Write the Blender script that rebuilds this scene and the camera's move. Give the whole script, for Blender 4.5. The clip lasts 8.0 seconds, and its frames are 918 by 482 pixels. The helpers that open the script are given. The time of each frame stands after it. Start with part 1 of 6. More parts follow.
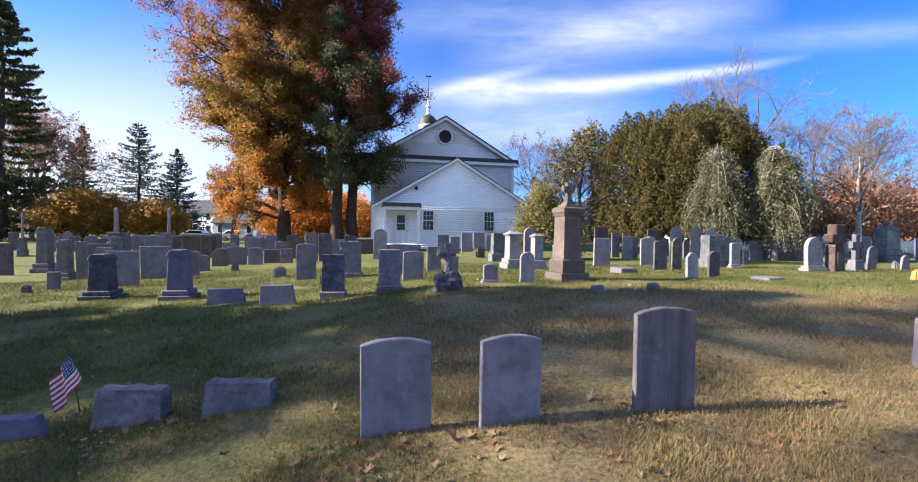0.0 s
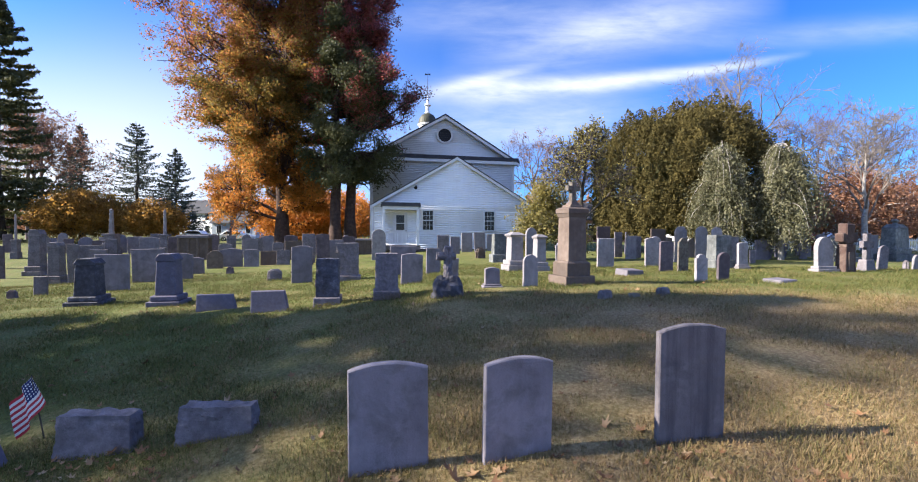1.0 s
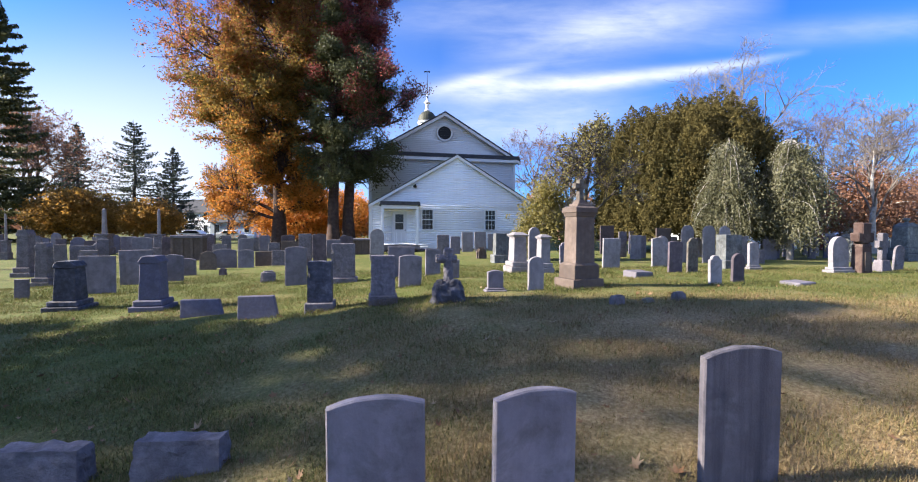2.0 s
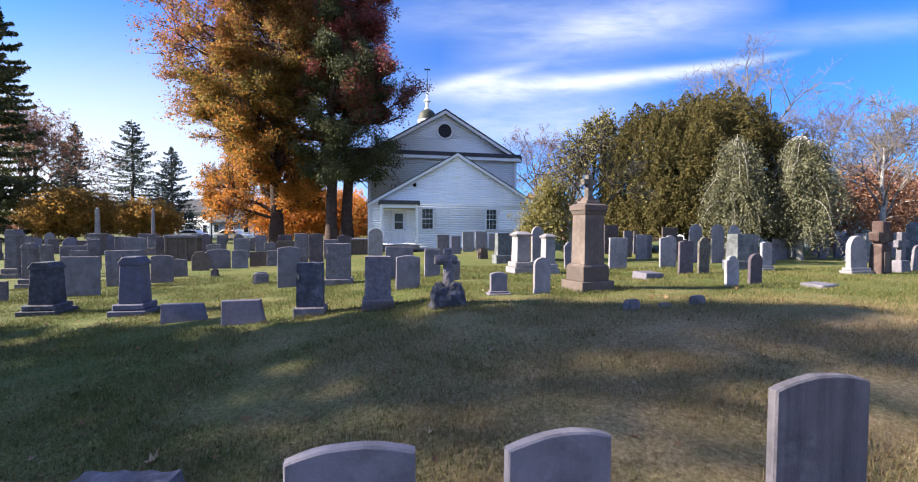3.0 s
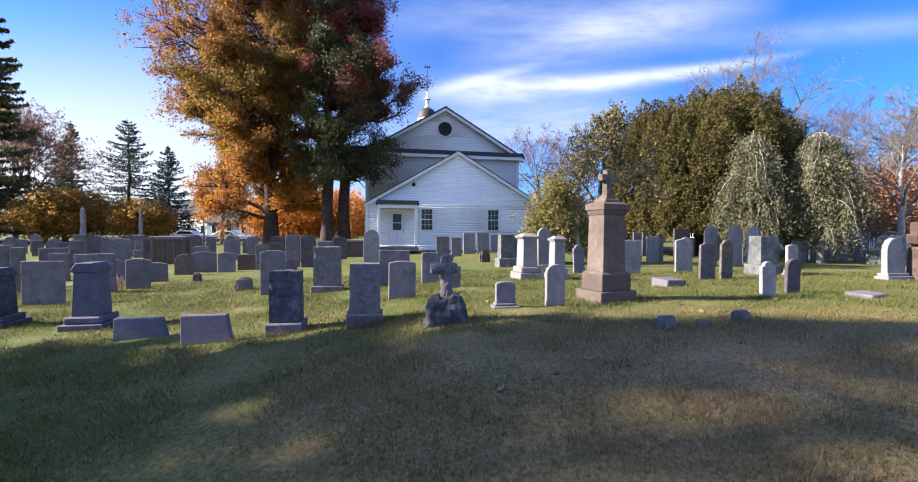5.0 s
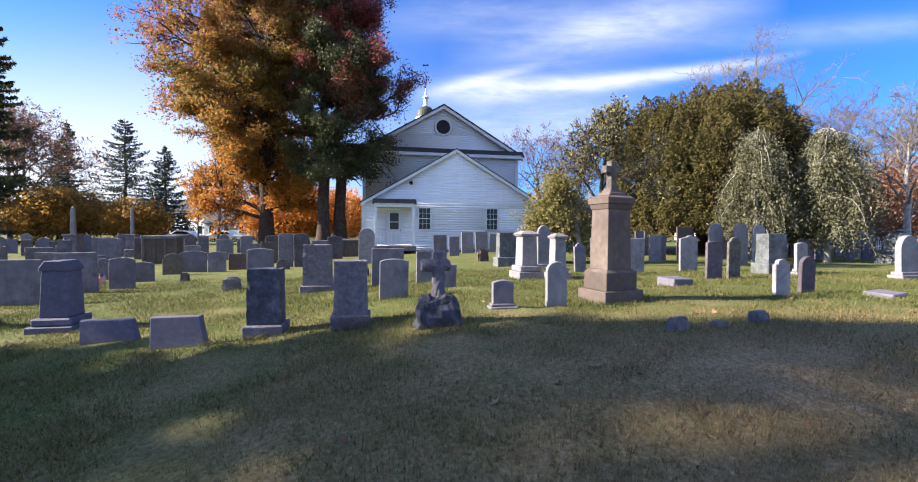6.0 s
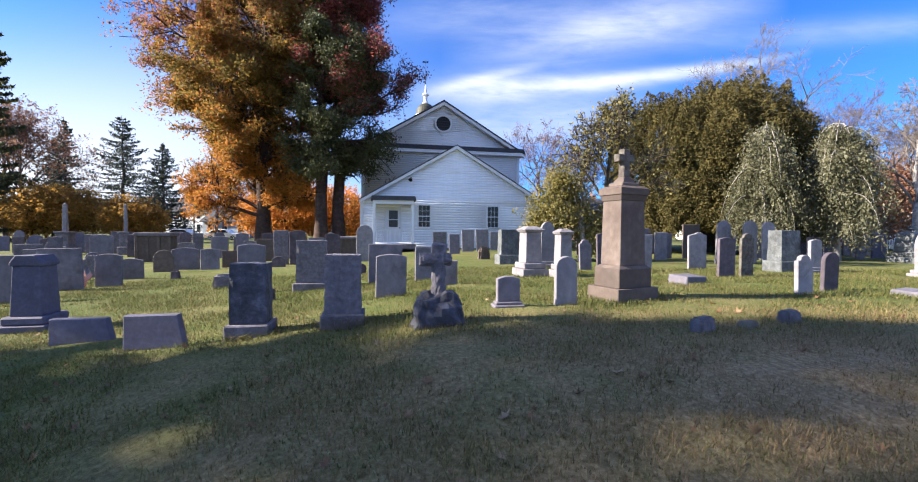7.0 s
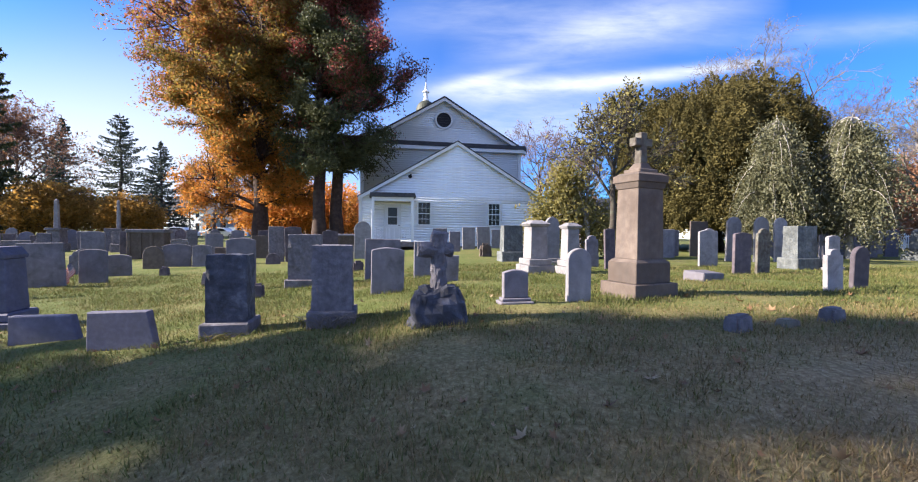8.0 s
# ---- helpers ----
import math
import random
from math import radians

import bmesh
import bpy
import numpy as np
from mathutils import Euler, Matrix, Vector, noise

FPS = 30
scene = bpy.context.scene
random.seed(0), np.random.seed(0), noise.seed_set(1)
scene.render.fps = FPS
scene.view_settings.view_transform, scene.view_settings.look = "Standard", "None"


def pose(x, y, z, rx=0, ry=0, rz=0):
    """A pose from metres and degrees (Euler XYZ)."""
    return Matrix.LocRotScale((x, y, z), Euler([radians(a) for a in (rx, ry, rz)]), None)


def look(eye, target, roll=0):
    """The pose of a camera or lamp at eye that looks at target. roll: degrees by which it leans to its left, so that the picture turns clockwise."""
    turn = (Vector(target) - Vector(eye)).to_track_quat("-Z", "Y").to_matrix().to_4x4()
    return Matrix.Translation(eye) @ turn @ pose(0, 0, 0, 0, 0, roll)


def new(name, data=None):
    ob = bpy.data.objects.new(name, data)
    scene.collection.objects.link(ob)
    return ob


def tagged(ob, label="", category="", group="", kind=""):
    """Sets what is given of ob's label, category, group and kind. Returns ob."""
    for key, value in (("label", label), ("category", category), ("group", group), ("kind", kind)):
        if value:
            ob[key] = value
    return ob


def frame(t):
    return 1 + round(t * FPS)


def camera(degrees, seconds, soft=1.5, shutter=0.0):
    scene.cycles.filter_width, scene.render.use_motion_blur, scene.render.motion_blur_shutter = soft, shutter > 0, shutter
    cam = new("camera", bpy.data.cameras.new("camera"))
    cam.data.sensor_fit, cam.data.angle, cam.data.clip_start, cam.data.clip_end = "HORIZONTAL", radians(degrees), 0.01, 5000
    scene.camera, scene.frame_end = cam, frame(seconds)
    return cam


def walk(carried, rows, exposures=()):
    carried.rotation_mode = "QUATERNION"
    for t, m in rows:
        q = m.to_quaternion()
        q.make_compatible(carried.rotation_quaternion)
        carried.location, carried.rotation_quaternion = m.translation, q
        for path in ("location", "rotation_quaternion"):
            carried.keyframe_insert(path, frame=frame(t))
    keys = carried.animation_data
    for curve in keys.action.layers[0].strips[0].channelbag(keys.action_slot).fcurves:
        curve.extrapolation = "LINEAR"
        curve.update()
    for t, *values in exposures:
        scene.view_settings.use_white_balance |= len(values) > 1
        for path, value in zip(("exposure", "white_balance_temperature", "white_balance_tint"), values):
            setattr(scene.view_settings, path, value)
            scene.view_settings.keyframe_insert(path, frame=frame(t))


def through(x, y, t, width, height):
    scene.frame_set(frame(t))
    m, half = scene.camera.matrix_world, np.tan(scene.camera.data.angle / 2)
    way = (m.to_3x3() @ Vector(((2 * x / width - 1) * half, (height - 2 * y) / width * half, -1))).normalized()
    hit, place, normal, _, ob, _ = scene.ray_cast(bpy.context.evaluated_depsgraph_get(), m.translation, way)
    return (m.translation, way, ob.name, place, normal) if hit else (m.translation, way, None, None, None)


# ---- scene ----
cam = camera(97.0, 8.0, soft=1.1)
walk(cam, [
    (0, pose(0, 0, 1.45, 88.83, -0.69, -0.01)),
    (0.5, pose(0.005, 0.159, 1.484, 88.77, -0.49, 0.06)),
    (1, pose(-0, 0.384, 1.524, 88.66, -0.44, 0.01)),
    (1.5, pose(-0.02, 0.643, 1.564, 88.56, -0.37, -0.02)),
    (3, pose(-0.023, 1.456, 1.543, 88.47, -0.32, 0.08)),
    (3.5, pose(-0.029, 1.747, 1.568, 88.51, -0.27, 0.2)),
    (4, pose(-0.047, 1.989, 1.583, 88.61, -0.29, 0.28)),
    (4.5, pose(-0.05, 2.239, 1.591, 88.54, -0.35, 0.21)),
    (6, pose(0.064, 2.946, 1.491, 88.63, -0.29, 0.11)),
    (6.5, pose(0.046, 3.168, 1.447, 88.59, -0.37, 0.07)),
    (7, pose(0.036, 3.409, 1.387, 88.56, -0.39, 0.08)),
    (7.5, pose(0.032, 3.661, 1.319, 88.54, -0.44, 0.1)),
    (8, pose(0.011, 3.928, 1.249, 88.55, -0.49, 0.11)),
])

# ---- sky, sun ----
SUN_ELEV, SUN_AZ = 29.0, -95.0          # azimuth clockwise from +y, degrees
world = bpy.data.worlds.new("sky")
scene.world = world
world.use_nodes = True


class Net:
    """Short hand for a node tree."""

    def __init__(self, tree):
        self.t = tree
        tree.nodes.clear()

    def node(self, kind, operation=None):
        n = self.t.nodes.new(kind)
        if operation:
            n.operation = operation
        return n

    def put(self, socket, v):
        if isinstance(v, bpy.types.NodeSocket):
            self.t.links.new(v, socket)
        elif v is not None:
            socket.default_value = v

    def math(self, op, a, b=None, c=None, clamp=False):
        n = self.node("ShaderNodeMath", op)
        n.use_clamp = clamp
        for i, v in enumerate((a, b, c)):
            self.put(n.inputs[i], v)
        return n.outputs[0]

    def noise(self, vec, scale, detail=5.0, rough=0.55, dist=0.0):
        n = self.node("ShaderNodeTexNoise")
        self.put(n.inputs["Vector"], vec)
        n.inputs["Scale"].default_value = scale
        n.inputs["Detail"].default_value = detail
        n.inputs["Roughness"].default_value = rough
        n.inputs["Distortion"].default_value = dist
        return n.outputs["Fac"]

    def ramp(self, fac, stops):
        n = self.node("ShaderNodeValToRGB")
        self.put(n.inputs[0], fac)
        e = n.color_ramp.elements
        while len(e) < len(stops):
            e.new(0.5)
        for el, (p, c) in zip(e, stops):
            el.position = p
            el.color = (*c, 1) if len(c) == 3 else c
        return n.outputs[0]

    def grey(self, fac, lo, hi, p0=0.3, p1=0.7):
        return self.ramp(fac, [(p0, (lo,) * 3), (p1, (hi,) * 3)])

    def mix(self, fac, a, b, blend="MIX"):
        n = self.node("ShaderNodeMix")
        n.data_type, n.blend_type = "RGBA", blend
        self.put(n.inputs[0], fac)
        for i, v in ((6, a), (7, b)):
            self.put(n.inputs[i], v if not isinstance(v, tuple) or len(v) == 4 else (*v, 1))
        return n.outputs[2]

    def mapped(self, vec, scale=(1, 1, 1), rot=(0, 0, 0), loc=(0, 0, 0)):
        n = self.node("ShaderNodeMapping")
        self.put(n.inputs[0], vec)
        n.inputs["Scale"].default_value = scale
        n.inputs["Rotation"].default_value = rot
        n.inputs["Location"].default_value = loc
        return n.outputs[0]


w = Net(world.node_tree)
sky = w.node("ShaderNodeTexSky")
sky.sky_type, sky.sun_disc, sky.sun_elevation, sky.sun_rotation = "NISHITA", False, radians(SUN_ELEV), radians(SUN_AZ)
sky.air_density, sky.dust_density, sky.ozone_density = 1.0, 0.6, 2.2
direction = w.node("ShaderNodeTexCoord").outputs["Generated"]
sep = w.node("ShaderNodeSeparateXYZ")
w.put(sep.inputs[0], direction)
ahead = w.math("MAXIMUM", sep.outputs[1], 0.05)
u = w.math("DIVIDE", sep.outputs[0], ahead)
v = w.math("DIVIDE", sep.outputs[2], ahead)
flat = w.node("ShaderNodeCombineXYZ")
w.put(flat.inputs[0], u)
w.put(flat.inputs[1], v)
streaky = w.noise(w.mapped(flat.outputs[0], scale=(1.6, 9.0, 1), rot=(0, 0, radians(-11))), 1.6, 6, 0.6, 0.6)
fine = w.noise(w.mapped(flat.outputs[0], scale=(3, 12.0, 1), rot=(0, 0, radians(-14))), 3.0, 6, 0.62, 0.3)
wisp = w.math("MULTIPLY_ADD", fine, 0.45, w.math("MULTIPLY", streaky, 0.7))


def streak(v0, slope, width, spread, u0, u1, soft, curve=0.0):
    """A bank of cirrus along a line of the sky: its height, slope, thickness, where it begins and ends, and its upward bend."""
    line = w.math("MULTIPLY_ADD", u, w.math("MULTIPLY_ADD", u, curve, slope), v0)
    off = w.math("SUBTRACT", v, line)
    wide = w.math("MULTIPLY_ADD", u, spread, width)
    k = w.math("DIVIDE", off, wide)
    bell = w.math("POWER", 2.718, w.math("MULTIPLY", w.math("MULTIPLY", k, k), -1.0))
    a = w.math("MULTIPLY_ADD", w.math("SUBTRACT", u, u0), 1 / soft, 0.0, clamp=True)
    b = w.math("MULTIPLY_ADD", w.math("SUBTRACT", u1, u), 1 / soft, 0.0, clamp=True)
    return w.math("MULTIPLY", bell, w.math("MULTIPLY", a, b))


banks = [streak(0.342, 0.035, 0.030, -0.026, -0.15, 0.86, 0.22, 0.095), streak(0.425, 0.19, 0.062, 0.0, -0.05, 0.80, 0.35),
         streak(0.420, 0.077, 0.026, 0.004, 0.45, 1.5, 0.4), streak(0.24, 0.13, 0.075, -0.03, -0.25, 0.55, 0.3),
         streak(0.357, 0.25, 0.014, 0.0, -0.12, 0.22, 0.12), streak(0.53, 0.10, 0.05, 0.0, -0.3, 0.35, 0.3)]
weights = [1.15, 0.85, 0.34, 0.62, 0.6, 0.4]
total = None
for bank, k in zip(banks, weights):
    term = w.math("MULTIPLY", bank, k)
    total = term if total is None else w.math("ADD", total, term)
veil = w.math("MULTIPLY", total, w.math("MULTIPLY_ADD", wisp, 1.9, -0.32, clamp=True))
cover = w.math("MULTIPLY", veil, 0.92, clamp=True)
# thin haze towards the sun, low over the horizon
toward = w.math("MULTIPLY_ADD", w.math("DIVIDE", 1.0, w.math("ADD", 1.0, w.math("POWER", 2.718, w.math("MULTIPLY_ADD", u, 5.5, 2.2)))), 1.0, 0.03)
bank_v = w.math("MULTIPLY", w.math("MAXIMUM", v, 0.0), 2.5)
low = w.math("POWER", 2.718, w.math("MULTIPLY", w.math("POWER", bank_v, 3.0), -1.0))
haze = w.math("MULTIPLY", toward, low, clamp=True)
# thin cirrus added over the unseen sky, overhead and to the back, to whiten fill light
aside = w.math("MULTIPLY_ADD", sep.outputs[1], -1.6, 0.75, clamp=True)
thin = w.math("MULTIPLY_ADD", w.noise(w.mapped(direction, scale=(1.2, 3.5, 2.0)), 2.2, 6, 0.6, 0.5), 1.45, -0.38, clamp=True)
cover = w.math("ADD", cover, w.math("MULTIPLY", aside, thin), clamp=True)
sky_blue = w.mix(1.0, sky.outputs[0], (0.20, 0.535, 1.12), "MULTIPLY")
painted = w.mix(haze, w.mix(cover, sky_blue, (4.1, 4.4, 5.1)), (4.5, 4.75, 5.3))
bg = w.node("ShaderNodeBackground")
w.put(bg.inputs[0], painted)
bg.inputs[1].default_value = 0.075
w.t.links.new(bg.outputs[0], w.node("ShaderNodeOutputWorld").inputs[0])

sun = new("sun", bpy.data.lights.new("sun", "SUN"))
sun.data.energy, sun.data.angle, sun.data.color = 5.0, radians(1.0), (1.0, 0.90, 0.76)
az, el = radians(SUN_AZ), radians(SUN_ELEV)
to_sun = Vector((math.sin(az) * math.cos(el), math.cos(az) * math.cos(el), math.sin(el)))
sun.matrix_world = look(to_sun * 60, (0, 0, 0))
scene.view_settings.exposure = 1.75


# ---- materials ----
def surface(name, stops, scale=6.0, rough=0.85, bump=0.25, bump_scale=40.0, big=0.8, stain=None, stain_scale=1.5, streaks=0.0,
            metallic=0.0, speck=0.0, spec=0.3):
    """A procedural surface: grain, broad variation, stains with their own shape, drip streaks, specks and relief."""
    m = bpy.data.materials.new(name)
    m.use_nodes = True
    n = Net(m.node_tree)
    tc = n.node("ShaderNodeTexCoord").outputs["Object"]
    info = n.node("ShaderNodeObjectInfo")
    shift = n.node("ShaderNodeVectorMath", "ADD")
    n.put(shift.inputs[0], tc)
    n.put(shift.inputs[1], n.math("MULTIPLY", info.outputs["Random"], 37.0))
    at = shift.outputs[0]
    col = n.ramp(n.noise(at, scale, 7, 0.62), stops)
    if big:
        col = n.mix(1.0, col, n.grey(n.noise(at, scale * 0.22, 4, 0.6), big, 2 - big), "MULTIPLY")
    col = n.mix(1.0, col, n.grey(info.outputs["Random"], 0.82, 1.12, 0, 1), "MULTIPLY")
    if stain:
        fac = n.grey(n.noise(at, stain_scale, 8, 0.7, 0.5), 0, 0.8, 0.48, 0.66)
        col = n.mix(fac, col, stain)
    if streaks:
        fac = n.grey(n.noise(n.mapped(at, scale=(9, 9, 0.5)), 1.0, 5, 0.6), 0, streaks, 0.45, 0.75)
        col = n.mix(fac, col, (0.05, 0.05, 0.06))
    if speck:
        fac = n.grey(n.noise(at, 160, 2, 0.6), 0, speck, 0.5, 0.68)
        col = n.mix(fac, col, (0.06, 0.06, 0.07))
    b = n.node("ShaderNodeBsdfPrincipled")
    n.put(b.inputs["Base Color"], col)
    n.put(b.inputs["Roughness"], n.grey(n.noise(at, scale * 2, 3), max(rough - 0.12, 0.03), min(rough + 0.1, 1)))
    b.inputs["Metallic"].default_value = metallic
    b.inputs["Specular IOR Level"].default_value = spec
    if bump:
        bn = n.node("ShaderNodeBump")
        bn.inputs["Strength"].default_value = bump
        bn.inputs["Distance"].default_value = 0.02
        n.put(bn.inputs["Height"], n.noise(at, bump_scale, 6, 0.65))
        n.put(b.inputs["Normal"], bn.outputs[0])
    n.t.links.new(b.outputs[0], n.node("ShaderNodeOutputMaterial").inputs[0])
    return m


def leafy(name, stops, through=0.35, rough=0.6, patch=0.5):
    """Foliage: each leaf its own tone, broader drifts of colour, light let through."""
    m = bpy.data.materials.new(name)
    m.use_nodes = True
    n = Net(m.node_tree)
    geo = n.node("ShaderNodeNewGeometry")
    drift = n.noise(geo.outputs["Position"], patch, 3, 0.6)
    fac = n.math("ADD", n.math("MULTIPLY", geo.outputs["Random Per Island"], 0.45), n.math("MULTIPLY_ADD", drift, 1.5, -0.5), clamp=True)
    col = n.ramp(fac, stops)
    b = n.node("ShaderNodeBsdfPrincipled")
    n.put(b.inputs["Base Color"], col)
    b.inputs["Roughness"].default_value = rough
    b.inputs["Specular IOR Level"].default_value = 0.25
    tr = n.node("ShaderNodeBsdfTranslucent")
    n.put(tr.inputs[0], col)
    mx = n.node("ShaderNodeMixShader")
    mx.inputs[0].default_value = through
    n.t.links.new(b.outputs[0], mx.inputs[1])
    n.t.links.new(tr.outputs[0], mx.inputs[2])
    n.t.links.new(mx.outputs[0], n.node("ShaderNodeOutputMaterial").inputs[0])
    return m


def lawn(name, blades):
    """Autumn turf: green and straw in drifts; the same drifts on the sheet and on the blades."""
    m = bpy.data.materials.new(name)
    m.use_nodes = True
    n = Net(m.node_tree)
    geo = n.node("ShaderNodeNewGeometry")
    pos = geo.outputs["Position"]
    broad = n.noise(pos, 0.33, 4, 0.6, 0.4)
    mid = n.noise(n.mapped(pos, loc=(7, 3, 0)), 1.7, 5, 0.65, 0.3)
    fine_n = n.noise(pos, 26.0, 6, 0.7)
    sepp = n.node("ShaderNodeSeparateXYZ")
    n.put(sepp.inputs[0], pos)
    # the mown slope near the path is dry, the level lawn beyond it greener
    dry_near = n.math("MULTIPLY_ADD", sepp.outputs[1], -0.42, 3.95, clamp=True)
    dry_near = n.math("MULTIPLY", dry_near, n.math("MULTIPLY_ADD", sepp.outputs[0], 0.14, 0.68, clamp=True))
    dry = n.math("ADD", n.math("MULTIPLY_ADD", broad, 0.9, -0.40), n.math("MULTIPLY_ADD", mid, 1.1, -0.52))
    dry = n.math("ADD", dry, n.math("MULTIPLY", dry_near, 0.80), clamp=True)
    if blades:
        dry = n.math("MULTIPLY_ADD", n.math("SUBTRACT", geo.outputs["Random Per Island"], 0.5), 1.0, dry, clamp=True)
    green = n.ramp(fine_n, [(0.3, (0.040, 0.055, 0.015)), (0.55, (0.108, 0.128, 0.036)), (0.75, (0.205, 0.215, 0.076))])
    straw = n.ramp(fine_n, [(0.28, (0.122, 0.077, 0.040)), (0.5, (0.285, 0.198, 0.104)), (0.75, (0.48, 0.375, 0.225))])
    col = n.mix(dry, green, straw)
    bare = n.grey(n.noise(n.mapped(pos, loc=(2, 9, 0)), 2.6, 6, 0.7), 0, 0.45, 0.58, 0.72)
    col = n.mix(bare, col, (0.085, 0.060, 0.042))
    b = n.node("ShaderNodeBsdfPrincipled")
    n.put(b.inputs["Base Color"], col)
    b.inputs["Roughness"].default_value = 0.85
    b.inputs["Specular IOR Level"].default_value = 0.15
    if not blades:
        bn = n.node("ShaderNodeBump")
        bn.inputs["Strength"].default_value = 0.5
        bn.inputs["Distance"].default_value = 0.025
        n.put(bn.inputs["Height"], n.noise(pos, 45.0, 6, 0.75))
        n.put(b.inputs["Normal"], bn.outputs[0])
        last = b.outputs[0]
    else:
        tr = n.node("ShaderNodeBsdfTranslucent")
        n.put(tr.inputs[0], col)
        mx = n.node("ShaderNodeMixShader")
        mx.inputs[0].default_value = 0.25
        n.t.links.new(b.outputs[0], mx.inputs[1])
        n.t.links.new(tr.outputs[0], mx.inputs[2])
        last = mx.outputs[0]
    n.t.links.new(last, n.node("ShaderNodeOutputMaterial").inputs[0])
    return m


def glassy(name, tint, rough=0.05):
    m = bpy.data.materials.new(name)
    m.use_nodes = True
    n = Net(m.node_tree)
    b = n.node("ShaderNodeBsdfPrincipled")
    b.inputs["Base Color"].default_value = (*tint, 1)
    b.inputs["Roughness"].default_value = rough
    b.inputs["Transmission Weight"].default_value = 0.6
    b.inputs["IOR"].default_value = 1.45
    n.t.links.new(b.outputs[0], n.node("ShaderNodeOutputMaterial").inputs[0])
    return m


def flag_cloth():
    """Red and white stripes with a blue canton of white stars."""
    m = bpy.data.materials.new("flag_cloth")
    m.use_nodes = True
    n = Net(m.node_tree)
    uvw = n.node("ShaderNodeUVMap")
    s = n.node("ShaderNodeSeparateXYZ")
    n.put(s.inputs[0], uvw.outputs[0])
    par = n.math("MODULO", n.math("MULTIPLY", s.outputs[1], 13.0), 2.0)
    stripe = n.math("LESS_THAN", par, 1.0)
    col = n.mix(stripe, (0.72, 0.70, 0.68), (0.45, 0.03, 0.05))
    canton = n.math("MULTIPLY", n.math("LESS_THAN", s.outputs[0], 0.4), n.math("GREATER_THAN", s.outputs[1], 0.462))
    vo = n.node("ShaderNodeTexVoronoi")
    n.put(vo.inputs["Vector"], n.mapped(uvw.outputs[0], scale=(15, 11, 1)))
    vo.inputs["Randomness"].default_value = 0.15
    vo.inputs["Scale"].default_value = 1.0
    star = n.math("LESS_THAN", vo.outputs["Distance"], 0.27)
    col = n.mix(canton, col, n.mix(star, (0.02, 0.03, 0.12), (0.7, 0.7, 0.7)))
    b = n.node("ShaderNodeBsdfPrincipled")
    n.put(b.inputs["Base Color"], col)
    b.inputs["Roughness"].default_value = 0.8
    n.t.links.new(b.outputs[0], n.node("ShaderNodeOutputMaterial").inputs[0])
    return m


